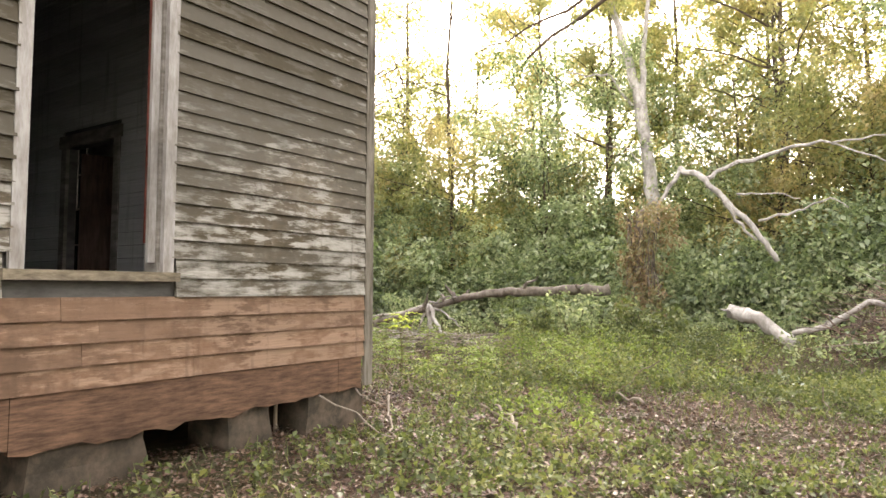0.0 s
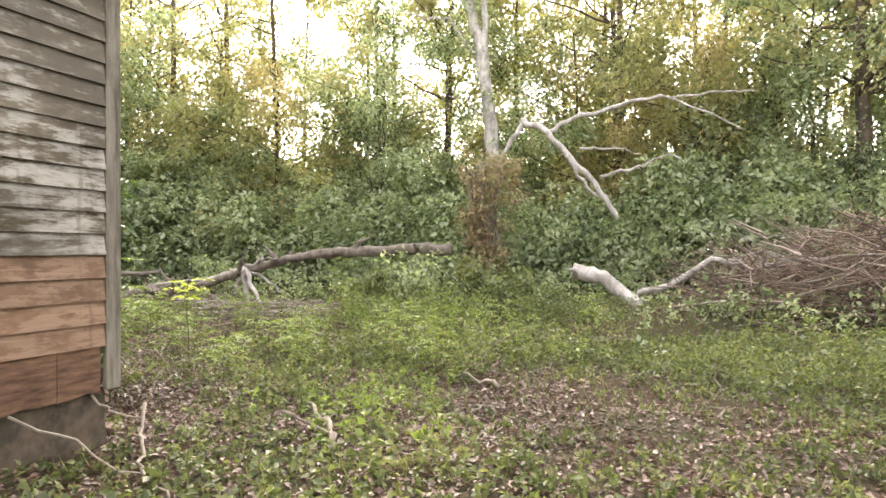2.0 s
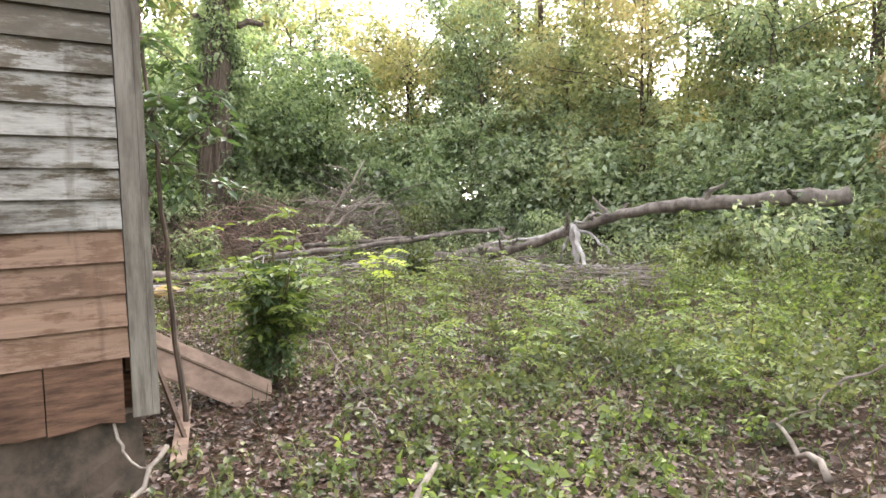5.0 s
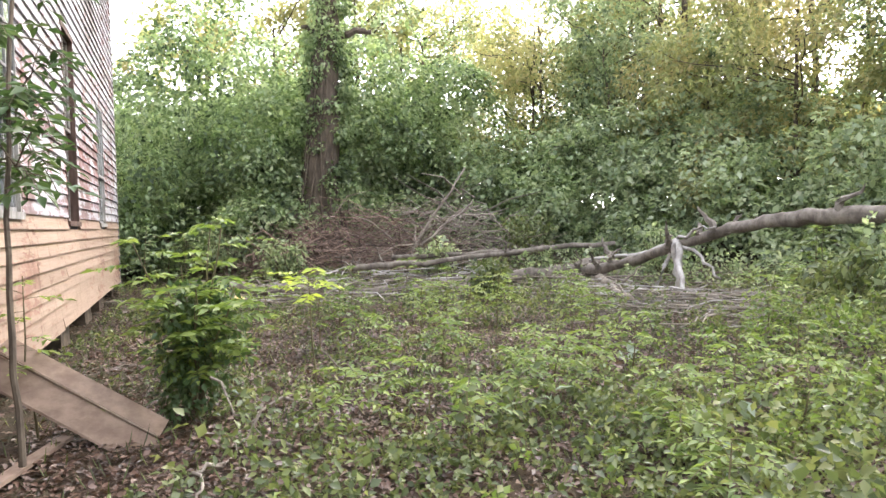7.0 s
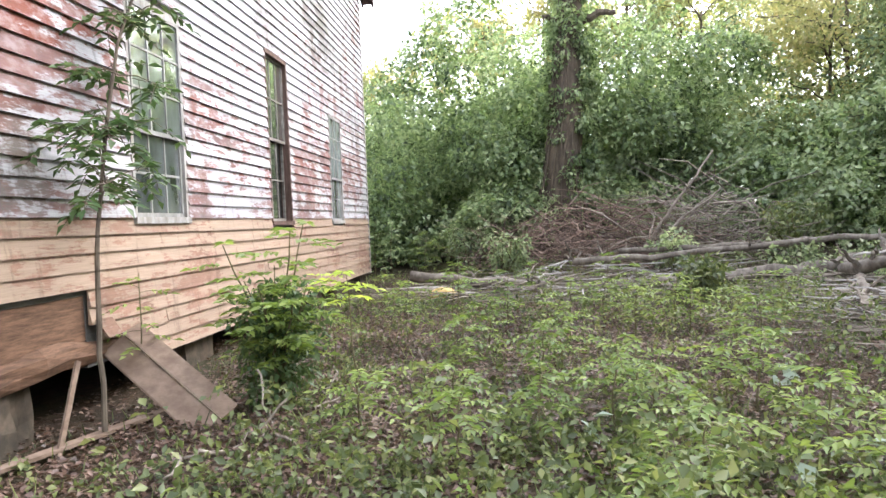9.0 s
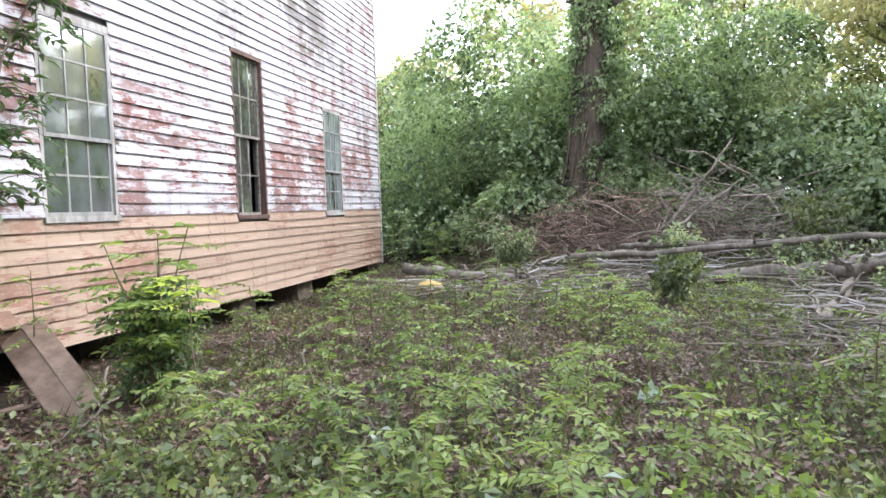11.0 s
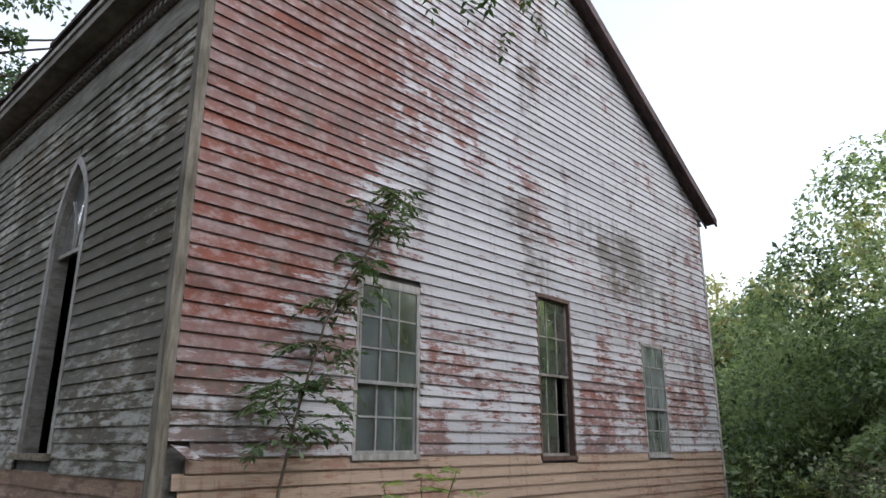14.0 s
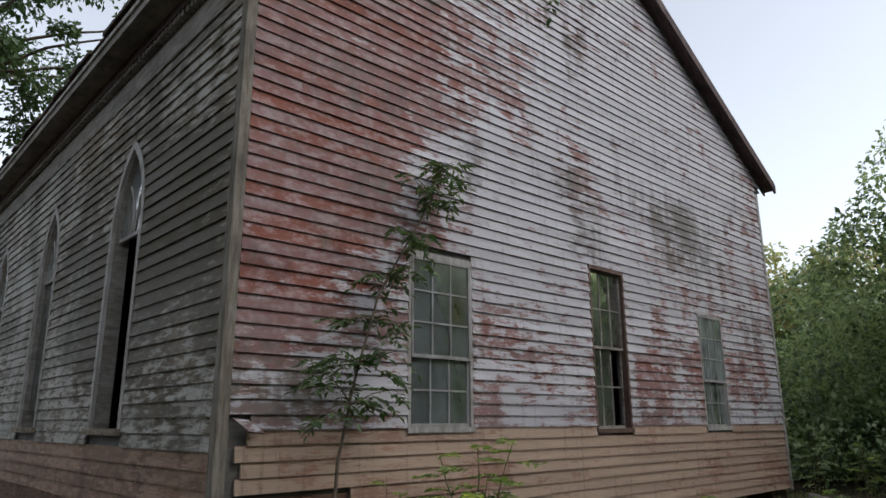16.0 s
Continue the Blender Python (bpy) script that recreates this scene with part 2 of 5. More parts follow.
g = Mat("forest_soil", 0.95)
gp = g.pos()
g1, g2, g3 = g.noise(gp, 0.5, 4), g.noise(gp, 9.0, 6, 0.7), g.noise(gp, 38.0, 4, 0.7)
gc = g.mix(g.ramp(g2, 0.35, 0.65), (0.03, 0.02, 0.013), (0.085, 0.054, 0.036))
gc = g.mix(g.math("MULTIPLY", g.ramp(g1, 0.42, 0.6), 0.55), gc, (0.05, 0.06, 0.022))
gc = g.mix(g.math("MULTIPLY", g.ramp(g3, 0.5, 0.75), 0.6), gc, (0.14, 0.1, 0.07))
g.colour(gc)
g.bump(g.math("ADD", g2, g3), 0.8, 0.03)
soil = g.m


def glass(name, dust, tint):
    """Old window glass: part clear and glossy, part filmed with dust."""
    m = Mat(name, 0.06)
    m.p.inputs["Base Color"].default_value = (0.8, 0.85, 0.85, 1)
    m.p.inputs["Transmission Weight"].default_value = 1.0
    m.p.inputs["IOR"].default_value = 1.45
    m.p.inputs["Specular IOR Level"].default_value = 0.4
    d = m.node("BsdfDiffuse")
    d.inputs["Color"].default_value = (*tint, 1)
    mx = m.node("MixShader")
    f = m.noise(m.scaled(m.pos(), (2.2, 2.2, 1.3)), 1.0, 4)
    m.put(mx.inputs[0], m.math("MULTIPLY", m.ramp(f, 0.2, 0.8), dust))
    m.put(mx.inputs[1], m.p.outputs[0])
    m.put(mx.inputs[2], d.outputs[0])
    m.put(m.t.nodes["Material Output"].inputs[0], mx.outputs[0])
    return m.m


dusty_glass = glass("dusty_glass", 0.65, (0.14, 0.155, 0.16))
clear_glass = glass("clear_glass", 0.2, (0.2, 0.21, 0.2))
milky_glass = glass("filmed_glass", 0.85, (0.26, 0.29, 0.285))

# ---------------- mesh helpers ----------------


def mesh_of(name, verts, faces, mat, smooth=False):
    me = bpy.data.meshes.new(name)
    me.from_pydata([tuple(v) for v in verts], [], faces)
    me.materials.append(mat)
    if smooth:
        me.polygons.foreach_set("use_smooth", [True] * len(me.polygons))
    me.update()
    return me


class MB:
    """Gathers tubes, boxes and prisms into one mesh."""

    def __init__(self):
        self.v, self.f = [], []

    def box(self, lo, hi):
        b = len(self.v)
        for z in (lo[2], hi[2]):
            self.v += [(lo[0], lo[1], z), (hi[0], lo[1], z), (hi[0], hi[1], z), (lo[0], hi[1], z)]
        self.f += [(b + 3, b + 2, b + 1, b), (b + 4, b + 5, b + 6, b + 7)]
        self.f += [(b + i, b + (i + 1) % 4, b + 4 + (i + 1) % 4, b + 4 + i) for i in range(4)]
        return self

    def prism(self, ring, shift):
        """A flat ring of points pushed along shift."""
        b, n = len(self.v), len(ring)
        s = Vector(shift)
        self.v += [tuple(p) for p in ring] + [tuple(Vector(p) + s) for p in ring]
        self.f += [tuple(b + i for i in range(n))[::-1], tuple(b + n + i for i in range(n))]
        self.f += [(b + i, b + (i + 1) % n, b + n + (i + 1) % n, b + n + i) for i in range(n)]
        return self

    def tube(self, pts, radii, sides=6, rough=0.0, rng=random):
        b = len(self.v)
        pts = [Vector(p) for p in pts]
        for i, p in enumerate(pts):
            d = (pts[min(i + 1, len(pts) - 1)] - pts[max(i - 1, 0)]).normalized()
            u = d.cross(Vector((0.31, 0.17, 0.93)))
            if u.length < 0.1:
                u = d.cross(Vector((1, 0, 0)))
            u.normalize()
            w = d.cross(u)
            for k in range(sides):
                a = 2 * math.pi * k / sides
                r = radii[i] * (1 + rough * rng.uniform(-1, 1))
                self.v.append(tuple(p + (u * math.cos(a) + w * math.sin(a)) * r))
        for i in range(len(pts) - 1):
            for k in range(sides):
                k2 = (k + 1) % sides
                self.f.append((b + i * sides + k, b + i * sides + k2, b + (i + 1) * sides + k2, b + (i + 1) * sides + k))
        self.f.append(tuple(b + k for k in range(sides))[::-1])
        self.f.append(tuple(b + (len(pts) - 1) * sides + k for k in range(sides)))
        return self

    def limb(self, pts, r0, r1, sides=6, rng=random, wob=0.05, steps=4, rough=0.1):
        """A bent limb through pts, tapering from r0 to r1."""
        out = []
        for a, c in zip(pts[:-1], pts[1:]):
            a, c = Vector(a), Vector(c)
            for s in range(steps):
                q = a.lerp(c, s / steps)
                if out:
                    q += Vector([rng.uniform(-wob, wob) for _ in range(3)])
                out.append(q)
        out.append(Vector(pts[-1]))
        n = len(out) - 1
        return self.tube(out, [r0 + (r1 - r0) * i / n for i in range(n + 1)], sides, rough, rng)

    def obj(self, name, mat, parent=None, label="", smooth=False):
        ob = new(name, mesh_of(name, self.v, self.f, mat, smooth))
        if parent:
            ob.parent = parent
        if label:
            ob["label"] = label
        return ob


def thing(name, label, category, group="", kind=""):
    return tagged(new(name), label, category, group, kind)


def leaf_mesh(name, base, along, normal, length, width, mat):
    """Many folded leaves in one mesh; all arguments but the last are arrays."""
    n = len(base)
    along = along / np.maximum(np.linalg.norm(along, axis=1, keepdims=True), 1e-6)
    side = np.cross(along, normal)
    side /= np.maximum(np.linalg.norm(side, axis=1, keepdims=True), 1e-6)
    up = np.cross(side, along)
    L, W = length[:, None], width[:, None]
    mid = base + along * L * 0.45 + up * W * 0.22
    v = np.stack([base, mid + side * W * 0.5, base + along * L - up * L * 0.08, mid - side * W * 0.5], axis=1).reshape(-1, 3)
    idx = np.arange(n)[:, None] * 4
    tri = np.concatenate([idx + np.array([[0, 1, 2]]), idx + np.array([[0, 2, 3]])], axis=1).reshape(-1)
    me = bpy.data.meshes.new(name)
    me.vertices.add(n * 4)
    me.vertices.foreach_set("co", v.astype(np.float32).ravel())
    me.loops.add(n * 6)
    me.loops.foreach_set("vertex_index", tri.astype(np.int32))
    me.polygons.add(n * 2)
    me.polygons.foreach_set("loop_start", np.arange(0, n * 6, 3, dtype=np.int32))
    me.materials.append(mat)
    me.update(calc_edges=True)
    return me


def leaves(name, base, out, size, mat, rng, parent=None, label="", droop=0.5, slim=0.55):
    """Leaves at base that point about the way out and hang a little."""
    n = len(base)
    along = out + rng.normal(0, 0.75, (n, 3)) - np.array([0, 0, droop])
    normal = out * 0.9 + np.array([0, 0, 0.6]) + rng.normal(0, 0.36, (n, 3))
    length = size * rng.uniform(0.6, 1.35, n)
    ob = new(name, leaf_mesh(name, base, along, normal, length, length * slim * rng.uniform(0.8, 1.25, n), mat))
    if parent:
        ob.parent = parent
    if label:
        ob["label"] = label
    return ob


def blob_points(rng, centres, radii, per, inner=0.55):
    """Points in the shells of lumps, and the ways out from their middles."""
    c = np.repeat(np.asarray(centres, float), per, axis=0)
    r = np.repeat(np.asarray(radii, float), per)
    d = rng.normal(0, 1, (len(c), 3))
    d /= np.linalg.norm(d, axis=1, keepdims=True)
    k = r * (inner + (1 - inner) * rng.random(len(c)) ** 0.6)
    return c + d * k[:, None] * np.array([1, 1, 0.8]), d


def gz(x, y):
    """Height of the ground."""
    x, y = np.asarray(x, float), np.asarray(y, float)
    n = np.maximum(0, y - 11)
    w = np.maximum(0, -x - 14) * np.clip((y - 3) / 6, 0, 1)
    h = 0.035 * np.minimum(n, 30) + 0.05 * np.minimum(w, 20)
    h = h + 0.035 * np.sin(x * 1.3 + 0.7 * y) * np.cos(y * 0.9 - 0.4 * x) + 0.02 * np.sin(x * 3.1) * np.sin(y * 2.7)
    return h


# ---------------- ground ----------------
xs = np.concatenate([[-900, -300, -120, -70], np.linspace(-45, 14, 148), [30, 70, 120, 300, 900]])
ys = np.concatenate([[-900, -300, -100, -50], np.linspace(-20, 42, 156), [60, 90, 150, 300, 900]])
gx, gy = np.meshgrid(xs, ys, indexing="ij")
gv = np.stack([gx, gy, gz(gx, gy)], axis=-1).reshape(-1, 3)
ny = len(ys)
gf = [(i * ny + j, (i + 1) * ny + j, (i + 1) * ny + j + 1, i * ny + j + 1) for i in range(len(xs) - 1) for j in range(ny - 1)]
tagged(new("ground", mesh_of("ground", gv.tolist(), gf, soil, True)), "woodland ground of dark soil under leaf litter", "ground", kind="structure")

# ---------------- the church ----------------
SX, GY = -5.05, 5.9          # face of the side wall, face of the gable wall
WX, BY = -17.5, -16.0        # far side, far end
EAVE, SLOPE, RX = 6.62, 0.6, -11.28
FLOOR = 0.95
TH = 0.18
GP, SP, SPL = 0.1415, 0.158, 0.168


def roof_z(x):
    return EAVE + 0.03 + (6.22 - abs(x - RX)) * SLOPE


gable_windows = [(-8.25, -7.26, 1.61, 3.61), (-11.72, -10.83, 1.56, 3.98), (-15.03, -14.13, 1.56, 3.58)]
side_windows = [2.76, -1.2, -5.12, -9.05, -13.0]
WIN_HALF, WIN_SILL, WIN_SPRING, WIN_TOP = 0.54, 1.62, 4.25, 5.3


def arch_half(z, half=WIN_HALF, top=WIN_TOP):
    """Half width of a pointed window at height z."""
    if z <= WIN_SPRING:
        return half
    if z >= top:
        return 0.0
    rise = top - WIN_SPRING
    rad = (half * half + rise * rise) / (2 * half)
    return max(0.0, half - rad + math.sqrt(max(0, rad * rad - (z - WIN_SPRING) ** 2)))


# backing walls, with the openings left out
wall_n = thing("wall_north", "gable wall of worn white clapboards over bare lower boards", "wall", kind="structure")
wall_e = thing("wall_east", "long mildewed clapboard side wall with pointed windows", "wall", kind="structure")


def wall_slab(holes, u0, u1, z0, z1, put):
    """Fills a wall between holes (u0, u1, z0, z1) with boxes."""
    us = sorted({u0, u1, *[h[0] for h in holes], *[h[1] for h in holes]})
    for a, b in zip(us[:-1], us[1:]):
        cuts = sorted((h[2], h[3]) for h in holes if h[0] < (a + b) / 2 < h[1])
        z = z0
        for c0, c1 in cuts:
            if c0 > z:
                put(a, b, z, c0)
            z = c1
        if z1 > z:
            put(a, b, z, z1)


mb = MB()
wall_slab(gable_windows, WX + 0.03, -6.5, 0.42, EAVE, lambda a, b, z, w: mb.box((a, GY - TH, z), (b, GY - 0.03, w)))
mb.box((-6.5, GY - TH, 1.0), (SX - 0.03, GY - 0.03, EAVE))
mb.prism([(RX - 6.55, GY - 0.03, EAVE + 0.16), (RX + 6.55, GY - 0.03, EAVE + 0.16), (RX, GY - 0.03, EAVE + 0.16 + 6.55 * SLOPE)], (0, -0.15, 0))
mb.box((WX + 0.03, GY - TH, EAVE), (SX - 0.03, GY - 0.03, EAVE + 0.16))
mb.obj("sheathing", dark_room, wall_n)
mb = MB()
holes = [(y - WIN_HALF, y + WIN_HALF, WIN_SILL, WIN_SPRING) for y in side_windows]
wall_slab(holes, BY, GY - TH, 0.72, WIN_SPRING, lambda a, b, z, w: mb.box((SX - TH, a, z), (SX - 0.03, b, w)))
STEP = 8
for k in range(STEP):
    z0 = WIN_SPRING + (WIN_TOP - WIN_SPRING) * k / STEP
    z1 = WIN_SPRING + (WIN_TOP - WIN_SPRING) * (k + 1) / STEP
    hw = arch_half(z0)
    wall_slab([(y - hw, y + hw, z0, z1) for y in side_windows], BY, GY - TH, z0, z1, lambda a, b, z, w: mb.box((SX - TH, a, z), (SX - 0.03, b, w)))
mb.box((SX - TH, BY, WIN_TOP), (SX - 0.03, GY - TH, EAVE))
mb.obj("sheathing", dark_room, wall_e)
w = thing("wall_west", "plain clapboard wall on the far side", "wall", kind="structure")
MB().box((WX, BY, 0.4), (WX + TH, GY - TH, EAVE)).obj("sheathing", side_paint, w)
w = thing("wall_south", "plain clapboard end wall", "wall", kind="structure")
MB().box((WX, BY - TH, 0.4), (SX, BY, EAVE)).prism([(WX, BY, EAVE), (SX, BY, EAVE), (RX, BY, roof_z(RX) - 0.05)], (0, -TH, 0)).obj("sheathing", side_paint, w)
tagged(MB().box((WX + TH, BY, FLOOR - 0.2), (SX - TH, GY - TH, FLOOR)).obj("floor", dark_room), "board floor inside the church, coloured dark for an unlit room", "floor", kind="structure")
tagged(MB().box((WX + TH, BY, 6.5), (SX - TH, GY - TH, 6.6)).obj("ceiling", dark_room), "boarded ceiling inside the church, coloured dark for an unlit room", "ceiling", kind="structure")

# partition with its doorway, seen through the open window
part_wall = thing("wall_partition", "inner wall of faded horizontal boards with a doorway", "wall", kind="structure")
PY, D0, D1, DZ = 4.25, -8.5, -7.45, 3.2
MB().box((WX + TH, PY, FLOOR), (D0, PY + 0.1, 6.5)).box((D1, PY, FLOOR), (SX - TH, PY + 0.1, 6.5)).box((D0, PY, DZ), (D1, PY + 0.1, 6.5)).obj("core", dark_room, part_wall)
rows = 38
for i in range(rows):
    z0 = FLOOR + i * 0.145
    spans = [(WX + TH, D0 - 0.12), (D1 + 0.12, SX - TH)] if z0 < DZ + 0.1 else [(WX + TH, SX - TH)]
    for a, b in spans:
        MB().box((a, PY - 0.022, z0), (b, PY - 0.002, z0 + 0.138)).obj("board", inner_paint, part_wall)
dc = MB().box((D0 - 0.12, PY - 0.04, FLOOR), (D0, PY, DZ)).box((D1, PY - 0.04, FLOOR), (D1 + 0.12, PY, DZ))
dc.box((D0 - 0.16, PY - 0.05, DZ), (D1 + 0.16, PY, DZ + 0.15)).obj("door_casing", trim_grey, part_wall)
d = thing("door_1", "half-open brown panelled inner door", "door", kind="structure")
leaf = MB().box((0, -0.02, 0), (0.95, 0.02, 2.2))
for z in (0.2, 1.15):
    for x in (0.12, 0.53):
        leaf.box((x, -0.03, z), (x + 0.3, -0.02, z + 0.8))
leaf.obj("door_leaf", brown_jamb, d)
d.matrix_world = pose(D0 + 0.05, PY + 0.12, FLOOR, 0, 0, 70)

# roof
roof = thing("roof", "dark weathered gable roof with deep eaves", "roof", kind="structure")
OVX, OVY = 0.45, 0.27
for s in (-1, 1):
    ex = RX + s * (6.22 + OVX)
    ez = EAVE + 0.31
    ring = [(RX, BY - 0.4, ez + (6.22 + OVX) * SLOPE), (ex, BY - 0.4, ez), (ex, BY - 0.4, ez + 0.06), (RX, BY - 0.4, ez + (6.22 + OVX) * SLOPE + 0.07)]
    MB().prism(ring, (0, GY + OVY - BY + 0.4, 0)).obj("roof_slope", roof_mat, roof)
    # barge board and its under-board along the gable
    rz = ez + (6.22 + OVX) * SLOPE
    for y0, y1, drop in ((GY + OVY - 0.03, GY + OVY + 0.02, 0.20), (GY + 0.002, GY + 0.04, 0.2)):
        MB().prism([(RX, y0, rz - 0.004), (ex, y0, ez - 0.004), (ex, y0, ez - drop), (RX, y0, rz - drop)], (0, y1 - y0, 0)).obj("barge_board", rake_mat, roof)
    MB().prism([(RX, GY + 0.04, rz - 0.10), (ex, GY + 0.04, ez - 0.10), (ex, GY + 0.04, ez - 0.13), (RX, GY + 0.04, rz - 0.13)], (0, OVY - 0.08, 0)).obj("soffit", rake_mat, roof)
# broken edge of the roofing along the eave
rng = random.Random(4)
y = BY
edge = MB()
while y < GY + OVY:
    ln = rng.uniform(0.25, 0.6)
    edge.box((RX + 6.22 + OVX - 0.1, y, EAVE + 0.365 + rng.uniform(-0.012, 0.01)), (RX + 6.22 + OVX + rng.uniform(0.02, 0.07), min(y + ln - 0.01, GY + OVY), EAVE + 0.40 + rng.uniform(0, 0.03)))
    y += ln
edge.obj("eave_edge", roof_mat, roof)

# eave of the side wall: fascia, soffit, bed mould, dentils, frieze
cornice = thing("cornice", "dark grey wooden cornice with a row of small dentils", "cornice", kind="structure")
EX = RX + 6.22 + OVX
MB().box((EX - 0.05, BY, EAVE + 0.10), (EX, GY + OVY - 0.05, EAVE + 0.30)).obj("fascia", trim_grey, cornice)
MB().box((EX - 0.012, BY, EAVE + 0.22), (EX + 0.03, GY + OVY - 0.04, EAVE + 0.29)).obj("crown_moulding", trim_white, cornice)
MB().box((SX, BY, EAVE + 0.12), (EX - 0.05, GY - 0.005, EAVE + 0.15)).obj("soffit", trim_grey, cornice)
MB().box((SX, BY, EAVE - 0.02), (SX + 0.14, GY - 0.14, EAVE + 0.12)).obj("bed_mould", rake_mat, cornice)
MB().box((SX - 0.01, BY, EAVE - 0.42), (SX + 0.03, GY - 0.104, EAVE - 0.10)).obj("frieze", trim_grey, cornice)
MB().box((SX - 0.01, BY, EAVE - 0.10), (SX + 0.045, GY - 0.104, EAVE - 0.02)).obj("dentil_band", rake_mat, cornice)
dent = mesh_of("dentil", *(lambda q: (q.v, q.f))(MB().box((0.045, -0.035, -0.10), (0.125, 0.035, -0.02))), trim_grey)
for i in range(150):
    o = new("dentil", dent)
    o.parent = cornice
    o.location = (SX, GY - 0.22 - i * 0.135, EAVE)

# corner boards
tagged(MB().box((SX - 0.085, GY - 0.005, 0.42), (SX + 0.03, GY + 0.03, EAVE + 0.07)).box((SX - 0.005, GY - 0.10, 0.42), (SX + 0.028, GY - 0.006, EAVE - 0.02)).obj("trim_corner", corner_wood), "pale weathered corner board", "trim", kind="structure")
tagged(MB().box((WX - 0.028, GY - 0.1, 0.3), (WX + 0.09, GY + 0.028, EAVE + 0.05)).obj("trim_corner_far", trim_white), "pale weathered corner board", "trim", kind="structure")


# windows of the gable wall
def sash(z0, z1, x0, x1, y, rows, cols, mat, glass_mat, parent, gone=()):
    """One sash: stiles, rails, glazing bars and a pane for each light."""
    s = MB()
    r = 0.032
    s.box((x0, y, z0), (x0 + r, y + 0.035, z1)).box((x1 - r, y, z0), (x1, y + 0.035, z1))
    s.box((x0 + r, y + 0.001, z0), (x1 - r, y + 0.034, z0 + r * 1.3)).box((x0 + r, y + 0.001, z1 - r), (x1 - r, y + 0.034, z1))
    a0, a1, b0, b1 = x0 + r, x1 - r, z0 + r * 1.3, z1 - r
    for i in range(1, cols):
        x = a0 + (a1 - a0) * i / cols
        s.box((x - 0.011, y + 0.006, b0), (x + 0.011, y + 0.03, b1))
    for j in range(1, rows):
        z = b0 + (b1 - b0) * j / rows
        s.box((a0, y + 0.007, z - 0.011), (a1, y + 0.029, z + 0.011))
    fr = s.obj("sash", mat, parent)
    for i in range(cols):
        for j in range(rows):
            if (i, j) in gone:
                continue
            xa, xb = a0 + (a1 - a0) * i / cols, a0 + (a1 - a0) * (i + 1) / cols
            za, zb = b0 + (b1 - b0) * j / rows, b0 + (b1 - b0) * (j + 1) / rows
            t = 0.002 * math.sin(i * 3.1 + j * 1.7)
            p = MB().prism([(xa, y + 0.015, za), (xb, y + 0.015 + t, za), (xb, y + 0.015 - t, zb), (xa, y + 0.015, zb)], (0, 0.003, 0)).obj("pane", glass_mat, fr)
            p.visible_shadow = False


for k, (x0, x1, z0, z1) in enumerate(gable_windows):
    lab = ("closed sash window with dusty panes in a pale frame", "brown-framed sash window with broken lower panes", "closed sash window with whitish filmed panes")[k]
    win = thing("window_%d" % (k + 1), lab, "window", kind="structure")
    fm = brown_jamb if k == 1 else trim_white
    gm = (dusty_glass, clear_glass, milky_glass)[k]
    c = 0.022
    fr = MB().box((x0 - c, GY - 0.14, z0), (x0 + 0.02, GY + 0.022, z1)).box((x1 - 0.02, GY - 0.14, z0), (x1 + c, GY + 0.022, z1))
    fr.box((x0 - c, GY - 0.14, z1 - 0.02), (x1 + c, GY + 0.026, z1 + 0.05))
    fr.obj("window_frame", fm, win)
    MB().box((x0 - c - 0.01, GY - 0.14, z0 - 0.05), (x1 + c + 0.01, GY + 0.045, z0 + 0.012)).obj("window_sill", fm if k == 1 else trim_white, win)
    zm = z0 + (z1 - z0) * (0.5 if k == 1 else 0.405)
    in0, in1 = x0 + 0.02, x1 - 0.02
    back = 0.11 if k == 1 else 0.045
    sash(zm - 0.02, z1 - 0.02, in0, in1, GY - back + 0.04, 2 if k == 1 else 3, 3, sash_paint if k != 1 else trim_grey, gm, win)
    sash(z0 + 0.012, zm + 0.02, in0, in1, GY - back, 2, 3, sash_paint if k != 1 else trim_grey, gm, win, ((0, 0), (0, 1)) if k == 1 else ())
    # added dark panel behind the panes, standing in for the unlit room
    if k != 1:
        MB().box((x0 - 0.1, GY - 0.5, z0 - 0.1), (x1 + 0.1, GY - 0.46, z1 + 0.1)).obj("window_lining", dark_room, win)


# pointed windows of the side wall
def arch_path(half, top, sill):
    pts = [(-half, sill), (-half, WIN_SPRING)]
    n = 9
    for i in range(1, n):
        z = WIN_SPRING + (top - WIN_SPRING) * math.sin(math.pi / 2 * i / n)
        pts.append((-arch_half(z, half, top), z))
    pts.append((0, top))
    return pts + [(-a, z) for a, z in pts[-2::-1]]


